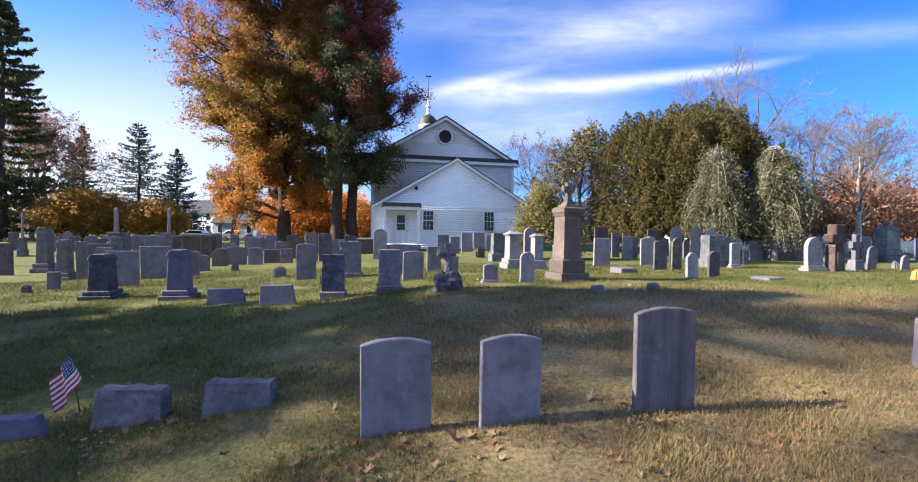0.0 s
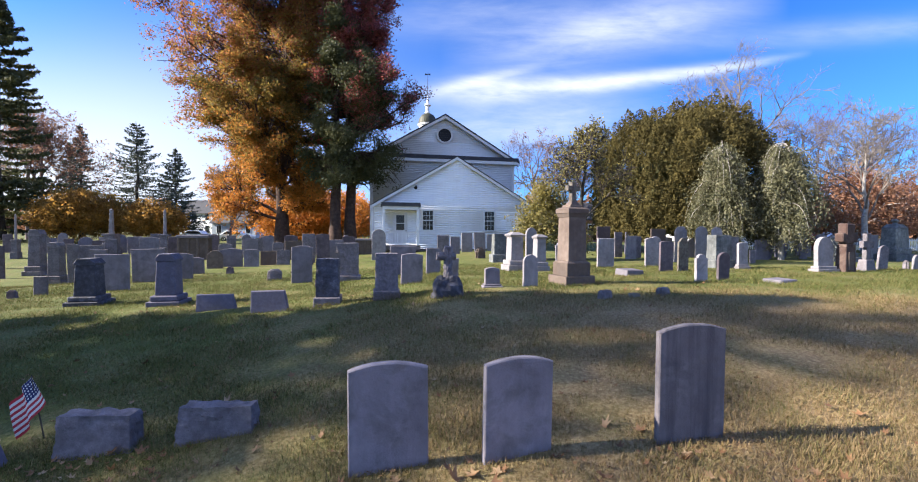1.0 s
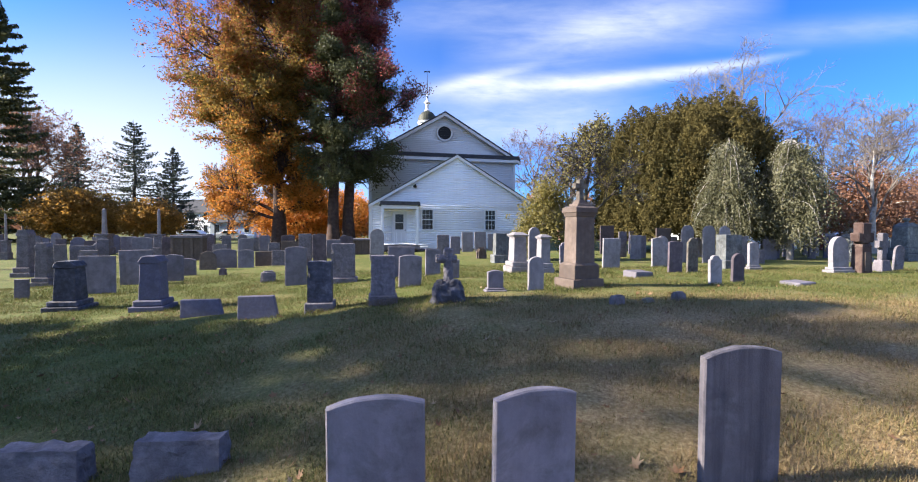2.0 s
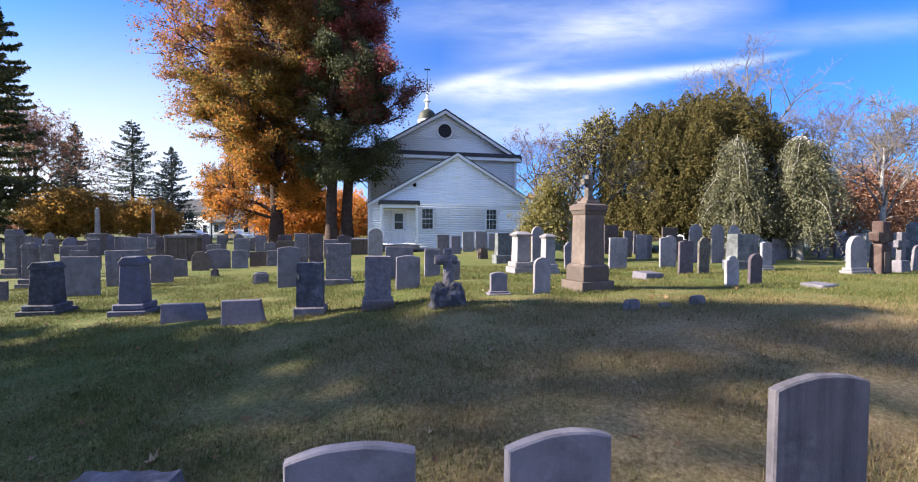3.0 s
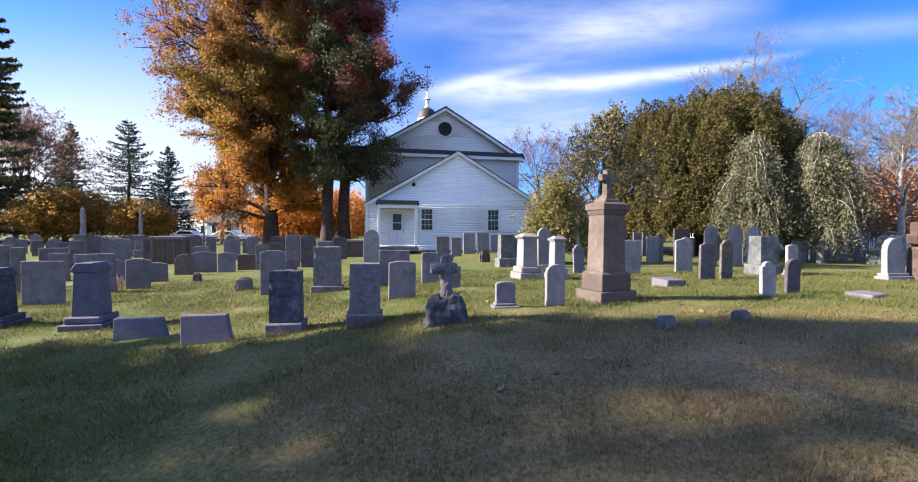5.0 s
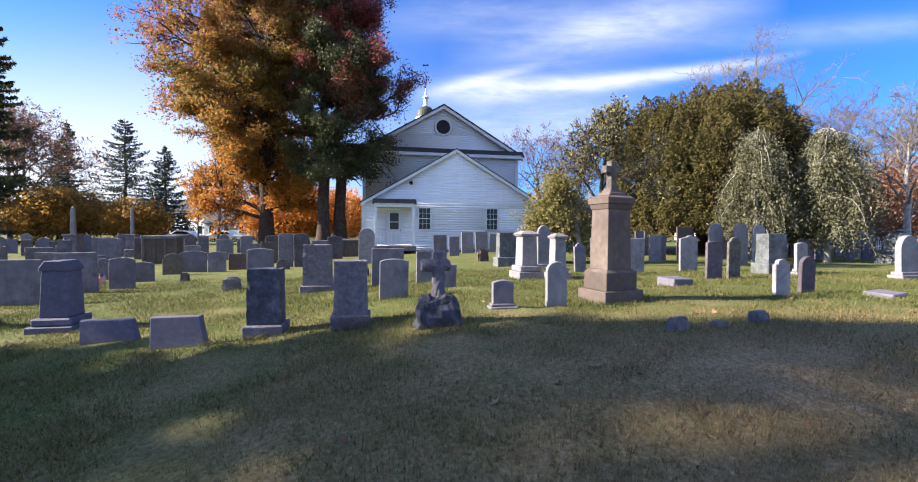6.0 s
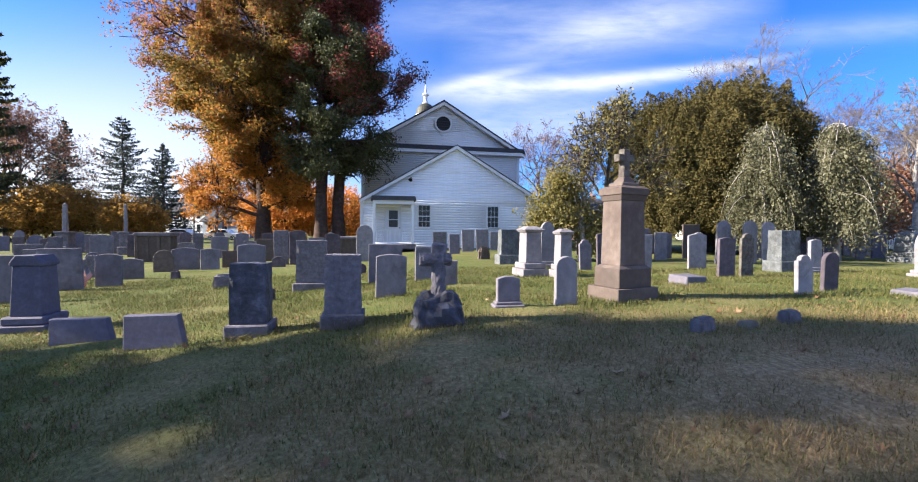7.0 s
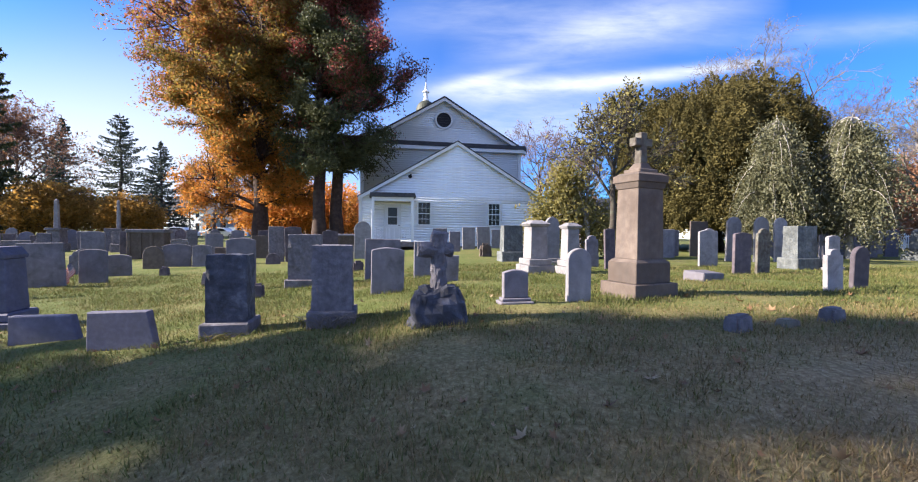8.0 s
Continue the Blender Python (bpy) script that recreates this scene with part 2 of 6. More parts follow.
M = {
    "marble": surface("weathered_marble", [(0.3, (0.162, 0.147, 0.176)), (0.5, (0.192, 0.176, 0.210)), (0.72, (0.232, 0.215, 0.250))], 8, 0.85, 0.35, 60,
                      0.85, (0.11, 0.104, 0.113), 3.0, 0.2),
    "streak": surface("streaked_marble", [(0.3, (0.128, 0.116, 0.133)), (0.5, (0.158, 0.143, 0.162)), (0.72, (0.198, 0.182, 0.202))], 8, 0.85, 0.45, 60,
                      0.8, (0.07, 0.068, 0.075), 2.2, 1.0),
    "pale": surface("pale_marble", [(0.3, (0.215, 0.200, 0.220)), (0.5, (0.255, 0.238, 0.258)), (0.72, (0.305, 0.288, 0.306))], 8, 0.8, 0.35, 60,
                    0.88, (0.16, 0.15, 0.16), 2.6, 0.2),
    "granite": surface("grey_granite", [(0.3, (0.125, 0.112, 0.130)), (0.5, (0.175, 0.158, 0.182)), (0.72, (0.245, 0.225, 0.250))], 16, 0.8, 0.9, 45,
                       0.7, (0.11, 0.102, 0.112), 5.0, 0.2, speck=0.2),
    "bluegranite": surface("blue_grey_granite", [(0.3, (0.094, 0.090, 0.134)), (0.5, (0.114, 0.109, 0.162)), (0.72, (0.143, 0.138, 0.195))], 22, 0.7, 0.35,
                           80, 0.8, (0.095, 0.09, 0.115), 3.5, 0.15, speck=0.15),
    "darkgranite": surface("dark_rock_granite", [(0.3, (0.036, 0.037, 0.052)), (0.5, (0.070, 0.071, 0.094)), (0.72, (0.145, 0.146, 0.180))], 11, 0.8, 1.0, 26,
                           0.65, (0.035, 0.035, 0.04), 5.0, 0.3, speck=0.3),
    "slate": surface("dark_slate", [(0.3, (0.077, 0.0599, 0.077)), (0.5, (0.116, 0.0931, 0.112)), (0.72, (0.162, 0.133, 0.147))], 9, 0.8, 0.3, 60,
                     0.85, (0.0616, 0.0499, 0.056), 2.5, 0.3),
    "brown": surface("brown_sandstone", [(0.3, (0.105, 0.080, 0.070)), (0.5, (0.130, 0.100, 0.087)), (0.72, (0.162, 0.128, 0.112))], 9, 0.9, 0.4, 60,
                     0.85, (0.095, 0.070, 0.060), 1.6, 0.25),
    "redstone": surface("red_brown_stone", [(0.3, (0.042, 0.025, 0.022)), (0.5, (0.063, 0.038, 0.033)), (0.72, (0.090, 0.057, 0.049))], 9, 0.9, 0.4, 60,
                        0.85, (0.14, 0.10, 0.085), 2.2, 0.25),
    "brownlichen": surface("lichen_brownstone", [(0.3, (0.065, 0.050, 0.044)), (0.5, (0.11, 0.092, 0.08)), (0.72, (0.18, 0.165, 0.15))], 12, 0.9, 0.6, 50,
                           0.8, (0.19, 0.19, 0.16), 4.0, 0.2),
    "greygreen": surface("green_grey_rock", [(0.3, (0.095, 0.105, 0.112)), (0.5, (0.155, 0.165, 0.172)), (0.72, (0.25, 0.26, 0.262))], 8, 0.85, 1.0, 24,
                         0.65, (0.06, 0.066, 0.07), 4.0, 0.3, speck=0.2),
    "orange": surface("orange_stone", [(0.3, (0.42, 0.16, 0.05)), (0.6, (0.55, 0.24, 0.08))], 9, 0.85, 0.3, 40),
    "siding": surface("white_clapboard", [(0.3, (0.76, 0.79, 0.84)), (0.7, (0.82, 0.85, 0.89))], 1.2, 0.6, 0.02, 30, 0.96, None, 0.9, 0.04),
    "trim": surface("white_trim", [(0.3, (0.73, 0.76, 0.80)), (0.7, (0.80, 0.82, 0.86))], 3, 0.5, 0.05, 30, 0.95),
    "shingle": surface("dark_roof_shingle", [(0.3, (0.035, 0.037, 0.045)), (0.7, (0.075, 0.078, 0.09))], 9, 0.9, 0.5, 40, 0.8),
    "copper": surface("dark_olive_dome", [(0.3, (0.045, 0.050, 0.040)), (0.7, (0.085, 0.09, 0.07))], 5, 0.6, 0.1, 40, 0.8),
    "glass": glassy("window_glass", (0.03, 0.035, 0.045), 0.12),
    "dark": surface("dark_room", [(0.3, (0.02, 0.02, 0.025)), (0.7, (0.035, 0.035, 0.04))], 2, 0.9, 0),
    "metal": surface("dark_metal", [(0.3, (0.03, 0.03, 0.035)), (0.7, (0.06, 0.06, 0.065))], 9, 0.45, 0.1, 60, metallic=0.6),
    "bark": surface("grey_brown_bark", [(0.3, (0.030, 0.023, 0.019)), (0.5, (0.055, 0.043, 0.036)), (0.75, (0.095, 0.078, 0.066))], 5, 0.95, 0.9, 16,
                    0.75, (0.10, 0.11, 0.08), 2.0, 0.4),
    "redbark": surface("red_brown_bark", [(0.3, (0.035, 0.021, 0.018)), (0.5, (0.068, 0.042, 0.034)), (0.75, (0.11, 0.075, 0.06))], 5, 0.95, 0.9, 16,
                       0.75, None, 2.0, 0.5),
    "palebark": surface("pale_bark", [(0.3, (0.20, 0.18, 0.17)), (0.5, (0.36, 0.33, 0.31)), (0.75, (0.55, 0.52, 0.49))], 5, 0.9, 0.5, 16, 0.75),
    "turf": lawn("autumn_turf", False),
    "blades": lawn("grass_blades", True),
    "gold": leafy("golden_needles", [(0.1, (0.105, 0.092, 0.030)), (0.4, (0.21, 0.155, 0.042)), (0.66, (0.31, 0.18, 0.046)), (0.95, (0.38, 0.155, 0.055))], 0.6, patch=0.3),
    "rust": leafy("rust_orange_needles", [(0.1, (0.15, 0.065, 0.034)), (0.5, (0.28, 0.105, 0.050)), (0.95, (0.38, 0.15, 0.08))], 0.6, patch=0.4),
    "orange_leaf": leafy("orange_needles", [(0.1, (0.28, 0.13, 0.028)), (0.5, (0.50, 0.205, 0.042)), (0.95, (0.62, 0.25, 0.07))], 0.5),
    "red_leaf": leafy("russet_red_needles", [(0.1, (0.13, 0.050, 0.058)), (0.5, (0.33, 0.090, 0.085)), (0.95, (0.50, 0.17, 0.13))], 0.55),
    "dark_green": leafy("dark_evergreen", [(0.1, (0.048, 0.056, 0.030)), (0.5, (0.090, 0.098, 0.044)), (0.95, (0.155, 0.148, 0.064))], 0.3),
    "spruce": leafy("blue_green_spruce", [(0.1, (0.030, 0.042, 0.036)), (0.5, (0.065, 0.082, 0.066)), (0.95, (0.12, 0.135, 0.11))], 0.2),
    "yew": leafy("olive_yew", [(0.1, (0.066, 0.057, 0.020)), (0.5, (0.100, 0.083, 0.028)), (0.95, (0.140, 0.112, 0.038))], 0.2, rough=0.9, patch=0.6),
    "cedar": leafy("silver_cedar", [(0.1, (0.055, 0.058, 0.030)), (0.5, (0.13, 0.128, 0.072)), (0.95, (0.29, 0.28, 0.19))], 0.25, patch=1.2),
    "orchard": leafy("yellow_green_leaves", [(0.1, (0.12, 0.11, 0.03)), (0.5, (0.25, 0.215, 0.075)), (0.95, (0.40, 0.35, 0.15))], 0.45, patch=0.8),
    "russet": leafy("russet_leaves", [(0.1, (0.13, 0.070, 0.046)), (0.5, (0.26, 0.13, 0.082)), (0.95, (0.38, 0.22, 0.14))], 0.35, patch=0.4),
    "beech": leafy("copper_beech_leaves", [(0.1, (0.16, 0.100, 0.030)), (0.5, (0.35, 0.190, 0.043)), (0.95, (0.52, 0.28, 0.07))], 0.5, patch=0.4),
    "twig": surface("bare_twigs", [(0.3, (0.12, 0.10, 0.09)), (0.7, (0.26, 0.225, 0.205))], 9, 0.9, 0),
    "mauve_twig": surface("mauve_bare_twigs", [(0.3, (0.085, 0.060, 0.058)), (0.7, (0.17, 0.12, 0.115))], 9, 0.9, 0),
    "leaf": leafy("dry_fallen_leaf", [(0.05, (0.10, 0.05, 0.03)), (0.55, (0.24, 0.13, 0.065)), (0.95, (0.48, 0.38, 0.24))], 0.2, patch=3.0),
    "flag": flag_cloth(),
    "car_white": surface("white_car_paint", [(0.3, (0.62, 0.63, 0.65)), (0.7, (0.7, 0.71, 0.73))], 2, 0.25, 0, spec=0.5),
    "car_blue": surface("blue_car_paint", [(0.3, (0.04, 0.07, 0.16)), (0.7, (0.06, 0.09, 0.2))], 2, 0.25, 0, spec=0.5),
    "rubber": surface("tyre_rubber", [(0.3, (0.02, 0.02, 0.02)), (0.7, (0.035, 0.035, 0.035))], 9, 0.9, 0.1),
    "brick": surface("pink_brick_wall", [(0.3, (0.30, 0.16, 0.13)), (0.7, (0.42, 0.25, 0.21))], 12, 0.9, 0.3, 30, 0.85),
    "blue_house": surface("pale_blue_siding", [(0.3, (0.35, 0.42, 0.52)), (0.7, (0.44, 0.51, 0.60))], 2, 0.7, 0.1, 30, 0.9),
}


# ---- builders ----
def smoothstep(k):
    k = np.clip(k, 0, 1)
    return k * k * (3 - 2 * k)


def ground_z(x, y):
    """The lie of the land: a bank up from the path, a level lawn, a fall to the far left."""
    x, y = np.asarray(x, float), np.asarray(y, float)
    rise = -0.08 + 0.42 * smoothstep((y - 2.5) / 6) - 0.12 * smoothstep((y - 9) / 8)
    left = 0.95 * (1 - np.exp(-np.logaddexp(0, -2 * (x + 0.3)) / 2 / 5))
    dip = 0.6 * smoothstep((-x - 11) / 6) * (1 - smoothstep((y - 20) / 6)) * smoothstep((y - 12) / 5)
    return rise - left * (0.3 + 0.7 / (1 + np.exp(np.clip((y - 14) / 3, -50, 50)))) - dip


def gz(x, y):
    return float(ground_z(x, y))


def thing(name, m, label, category, group=""):
    ob = new(name)
    ob.empty_display_size = 0.2
    ob.matrix_world = m
    return tagged(ob, label, category, group)


def as_mesh(name, bm):
    bmesh.ops.recalc_face_normals(bm, faces=bm.faces)
    me = bpy.data.meshes.new(name)
    bm.to_mesh(me)
    bm.free()
    return me


def part(name, bm, material, parent, label=""):
    """One mesh object under a thing or a part. bm: a bmesh or a mesh."""
    me = as_mesh(name, bm) if isinstance(bm, bmesh.types.BMesh) else bm
    if not me.materials:
        me.materials.append(material)
    ob = new(name, me)
    ob.parent = parent
    return tagged(ob, label)


def single(name, bm, material, m, label, category, group="", kind=""):
    me = as_mesh(name, bm) if isinstance(bm, bmesh.types.BMesh) else bm
    if not me.materials:
        me.materials.append(material)
    ob = new(name, me)
    ob.matrix_world = m
    return tagged(ob, label, category, group, kind)


def box(x0, x1, y0, y1, z0, z1, bevel=0.0, bm=None):
    bm2 = bmesh.new()
    bmesh.ops.create_cube(bm2, size=1, matrix=Matrix.Translation(((x0 + x1) / 2, (y0 + y1) / 2, (z0 + z1) / 2))
                          @ Matrix.Diagonal((x1 - x0, y1 - y0, z1 - z0, 1)))
    if bevel:
        bmesh.ops.bevel(bm2, geom=bm2.edges[:], offset=bevel, segments=1, affect="EDGES")
    if bm is None:
        return bm2
    me = bpy.data.meshes.new("tmp")
    bm2.to_mesh(me)
    bm2.free()
    bm.from_mesh(me)
    bpy.data.meshes.remove(me)
    return bm


def taper(w0, d0, w1, d1, z0, z1, bevel=0.0, lean=0.0):
    """A block that narrows from w0 x d0 at z0 to w1 x d1 at z1."""
    bm = box(-0.5, 0.5, -0.5, 0.5, 0, 1)
    for vert in bm.verts:
        k = vert.co.z
        vert.co = ((vert.co.x) * (w0 + (w1 - w0) * k) + lean * k, vert.co.y * (d0 + (d1 - d0) * k), z0 + (z1 - z0) * k)
    if bevel:
        bmesh.ops.bevel(bm, geom=bm.edges[:], offset=bevel, segments=1, affect="EDGES")
    return bm


def extruded(outline, y0, y1, bevel=0.0):
    """A slab from an outline in x and z, between y0 and y1."""
    bm = bmesh.new()
    f = bm.faces.new([bm.verts.new((x, y0, z)) for x, z in outline])
    got = bmesh.ops.extrude_face_region(bm, geom=[f])
    for el in got["geom"]:
        if isinstance(el, bmesh.types.BMVert):
            el.co.y = y1
    if bevel:
        bmesh.ops.bevel(bm, geom=[e for e in bm.edges if abs(e.verts[0].co.y - e.verts[1].co.y) < 1e-6], offset=bevel, segments=1, affect="EDGES")
    return bm


def turned(profile, steps=20):
    """A body of revolution from (radius, z) pairs."""
    bm = bmesh.new()
    rings = []
    for r, z in profile:
        rings.append([bm.verts.new((r * math.cos(2 * math.pi * i / steps), r * math.sin(2 * math.pi * i / steps), z)) for i in range(steps)])
    for a, b in zip(rings, rings[1:]):
        for i in range(steps):
            bm.faces.new((a[i], a[(i + 1) % steps], b[(i + 1) % steps], b[i]))
    bm.faces.new(rings[0][::-1])
    bm.faces.new(rings[-1])
    return bm


def roughened(bm, cuts, amount, seed, scale=5.0, keep_bottom=True, only=None):
    """Splits the faces and pushes the points about like quarry-faced stone."""
    bmesh.ops.subdivide_edges(bm, edges=bm.edges[:], cuts=cuts, use_grid_fill=True)
    off = Vector((seed * 3.1, seed * 1.7, seed * 0.9))
    bm.normal_update()
    moves = {}
    for vert in bm.verts:
        if keep_bottom and vert.co.z < 0.01:
            continue
        if only and not only(vert):
            continue
        k = noise.fractal(vert.co * scale + off, 1.0, 2.0, 4) + 0.5 * noise.noise(vert.co * scale * 2.7 + off)
        moves[vert] = vert.normal * k * amount
    for vert, d in moves.items():
        vert.co += d
    return bm


def mesh_of(name, verts, quads, material):
    """A mesh from arrays: points (n, 3) and faces (m, k)."""
    verts, quads = np.asarray(verts, np.float32), np.asarray(quads, np.int32)
    k = quads.shape[1]
    me = bpy.data.meshes.new(name)
    me.vertices.add(len(verts))
    me.vertices.foreach_set("co", verts.ravel())
    me.loops.add(quads.size)
    me.loops.foreach_set("vertex_index", quads.ravel())
    me.polygons.add(len(quads))
    me.polygons.foreach_set("loop_start", np.arange(0, quads.size, k, dtype=np.int32))
    me.polygons.foreach_set("loop_total", np.full(len(quads), k, np.int32))
    me.update(calc_edges=True)
    me.materials.append(material)
    return me


# ---- ground ----
def spread_axis(n, near, far):
    """Coordinates from -far to far, dense near zero."""
    s = np.linspace(-1, 1, n)
    k = math.asinh(far / near)
    return near * np.sinh(s * k)


def build_ground():
    xs, ys = spread_axis(301, 6.0, 1500.0), spread_axis(301, 6.0, 1500.0) + 6.0
    gx, gy = np.meshgrid(xs, ys)
    z = ground_z(gx, gy)
    near = np.exp(-((gx / 25) ** 2 + ((gy - 8) / 25) ** 2))
    rng = np.random.default_rng(3)
    z += near * 0.012 * (np.sin(gx * 2.3 + 1.3 * np.sin(gy * 1.1)) + np.sin(gy * 2.9 + 1.7 * np.sin(gx * 0.9))) + near * rng.normal(0, 0.004, z.shape)
    pts = np.stack([gx, gy, z], -1).reshape(-1, 3)
    n = len(xs)
    i, j = np.meshgrid(np.arange(n - 1), np.arange(n - 1))
    a = (j * n + i).ravel()
    me = mesh_of("ground", pts, np.stack([a, a + 1, a + n + 1, a + n], -1), M["turf"])
    for p in me.polygons:
        p.use_smooth = True
    return tagged(new("ground", me), "mown autumn churchyard lawn, green and straw-coloured", "lawn", "", "structure")


build_ground()


# ---- church ----
def clapboards(name, gable, openings, material, parent, expo=0.16, thick=0.16, y=0.0, z_from=0.0, label=""):
    """A boarded wall. gable(z): half width at a height or None above the top; openings: (x0, x1, z0, z1) or (cx, cz, r)."""
    verts, faces = [], []
    z = z_from
    while gable(z) is not None and gable(z) > 0.02:
        z1 = z + expo
        top = gable(z1)
        a, b = gable(z), (top if top is not None else 0.0)
        mid = (z + z1) / 2
        cuts = []
        for o in openings:
            if len(o) == 4 and o[2] - 0.01 < mid < o[3] + 0.01:
                cuts.append((o[0], o[1]))
            elif len(o) == 3 and abs(mid - o[1]) < o[2]:
                half = math.sqrt(o[2] ** 2 - (mid - o[1]) ** 2)
                cuts.append((o[0] - half, o[0] + half))
        cuts.sort()
        spans, left0, left1 = [], -a, -b
        for c0, c1 in cuts:
            spans.append((left0, left1, c0, c0))
            left0 = left1 = c1
        spans.append((left0, left1, a, b))
        for l0, l1, r0, r1 in spans:
            k = len(verts)
            verts += [(l0, y - 0.0065, z), (r0, y - 0.0065, z), (r1, y - 0.004, z1), (l1, y - 0.004, z1),
                      (l0, y + thick, z), (r0, y + thick, z), (r1, y + thick, z1), (l1, y + thick, z1)]
            faces += [(k, k + 1, k + 2, k + 3), (k + 5, k + 4, k + 7, k + 6), (k + 4, k + 5, k + 1, k), (k + 3, k + 2, k + 6, k + 7),
                      (k + 4, k, k + 3, k + 7), (k + 1, k + 5, k + 6, k + 2)]
        z = z1
    bm = bmesh.new()
    bm.from_mesh(mesh_of("boards", verts, faces, material))
    bmesh.ops.remove_doubles(bm, verts=bm.verts[:], dist=0.001)
    return part(name, bm, material, parent, label)


def sash_window(parent, x, y, z0, w_, h, cols=3, rows=4):
    """A double-hung sash: casing, sill, meeting rail, bars and panes in an opening."""
    win = part("window", box(x - w_ / 2 - 0.09, x + w_ / 2 + 0.09, y - 0.05, y + 0.02, z0 + h, z0 + h + 0.11), M["trim"], parent, "dark sash window in white casing")
    for s in (-1, 1):
        part("casing", box(x + s * (w_ / 2 + 0.045) - 0.045, x + s * (w_ / 2 + 0.045) + 0.045, y - 0.05, y + 0.02, z0, z0 + h), M["trim"], win)
    part("sill", box(x - w_ / 2 - 0.12, x + w_ / 2 + 0.12, y - 0.09, y + 0.05, z0 - 0.07, z0, 0.008), M["trim"], win)
    part("meeting_rail", box(x - w_ / 2, x + w_ / 2, y + 0.015, y + 0.06, z0 + h / 2 - 0.025, z0 + h / 2 + 0.025), M["trim"], win)
    for i in range(1, cols):
        xx = x - w_ / 2 + w_ * i / cols
        part("glazing_bar", box(xx - 0.008, xx + 0.008, y + 0.02, y + 0.05, z0, z0 + h), M["trim"], win)
    for j in range(1, rows):
        if j != rows // 2:
            zz = z0 + h * j / rows
            part("glazing_bar", box(x - w_ / 2, x + w_ / 2, y + 0.022, y + 0.048, zz - 0.008, zz + 0.008), M["trim"], win)
    for j in range(2):
        part("pane", box(x - w_ / 2, x + w_ / 2, y + 0.03, y + 0.038, z0 + h * j / 2, z0 + h * (j + 1) / 2), M["glass"], win)
    return win


def gable_roof(name, half, eave, apex, y0, y1, over, parent, material, th=0.14):
    """Two slabs that meet at a ridge, with an overhang."""
    k = (apex - eave) / half
    made = []
    for s in (-1, 1):
        xo, zo = s * (half + over), eave - k * over
        bm = bmesh.new()
        pts = [(0, apex), (xo, zo), (xo, zo + th), (0, apex + th)]
        a = [bm.verts.new((px, y0, pz)) for px, pz in pts]
        b = [bm.verts.new((px, y1, pz)) for px, pz in pts]
        bm.faces.new(a)
        bm.faces.new(b[::-1])
        for i in range(4):
            bm.faces.new((a[i], b[i], b[(i + 1) % 4], a[(i + 1) % 4]))
        made.append(part(name, bm, material, parent, "dark shingled roof slope"))
    return made


def rake_board(half, eave, apex, y0, y1, parent, over=0.0, deep=0.22):
    """White boards along the slopes of a gable."""
    k = (apex - eave) / half
    for s in (-1, 1):
        xo, zo = s * (half + over), eave - k * over
        bm = bmesh.new()
        pts = [(0, apex), (xo, zo), (xo, zo - deep), (0, apex - deep)]
        a = [bm.verts.new((px, y0, pz)) for px, pz in pts]
        b = [bm.verts.new((px, y1, pz)) for px, pz in pts]
        bm.faces.new(a)
        bm.faces.new(b[::-1])
        for i in range(4):
            bm.faces.new((a[i], b[i], b[(i + 1) % 4], a[(i + 1) % 4]))
        part("rake_board", bm, M["trim"], parent)


def hoop(r0, r1, deep, steps=32):
    """A flat ring with a square section, open in the middle."""
    bm = bmesh.new()
    rings = []
    for r, z in ((r0, 0), (r1, 0), (r1, deep), (r0, deep)):
        rings.append([bm.verts.new((r * math.cos(2 * math.pi * i / steps), r * math.sin(2 * math.pi * i / steps), z)) for i in range(steps)])
    for a, b in zip(rings, rings[1:] + rings[:1]):
        for i in range(steps):
            bm.faces.new((a[i], a[(i + 1) % steps], b[(i + 1) % steps], b[i]))
    return bm


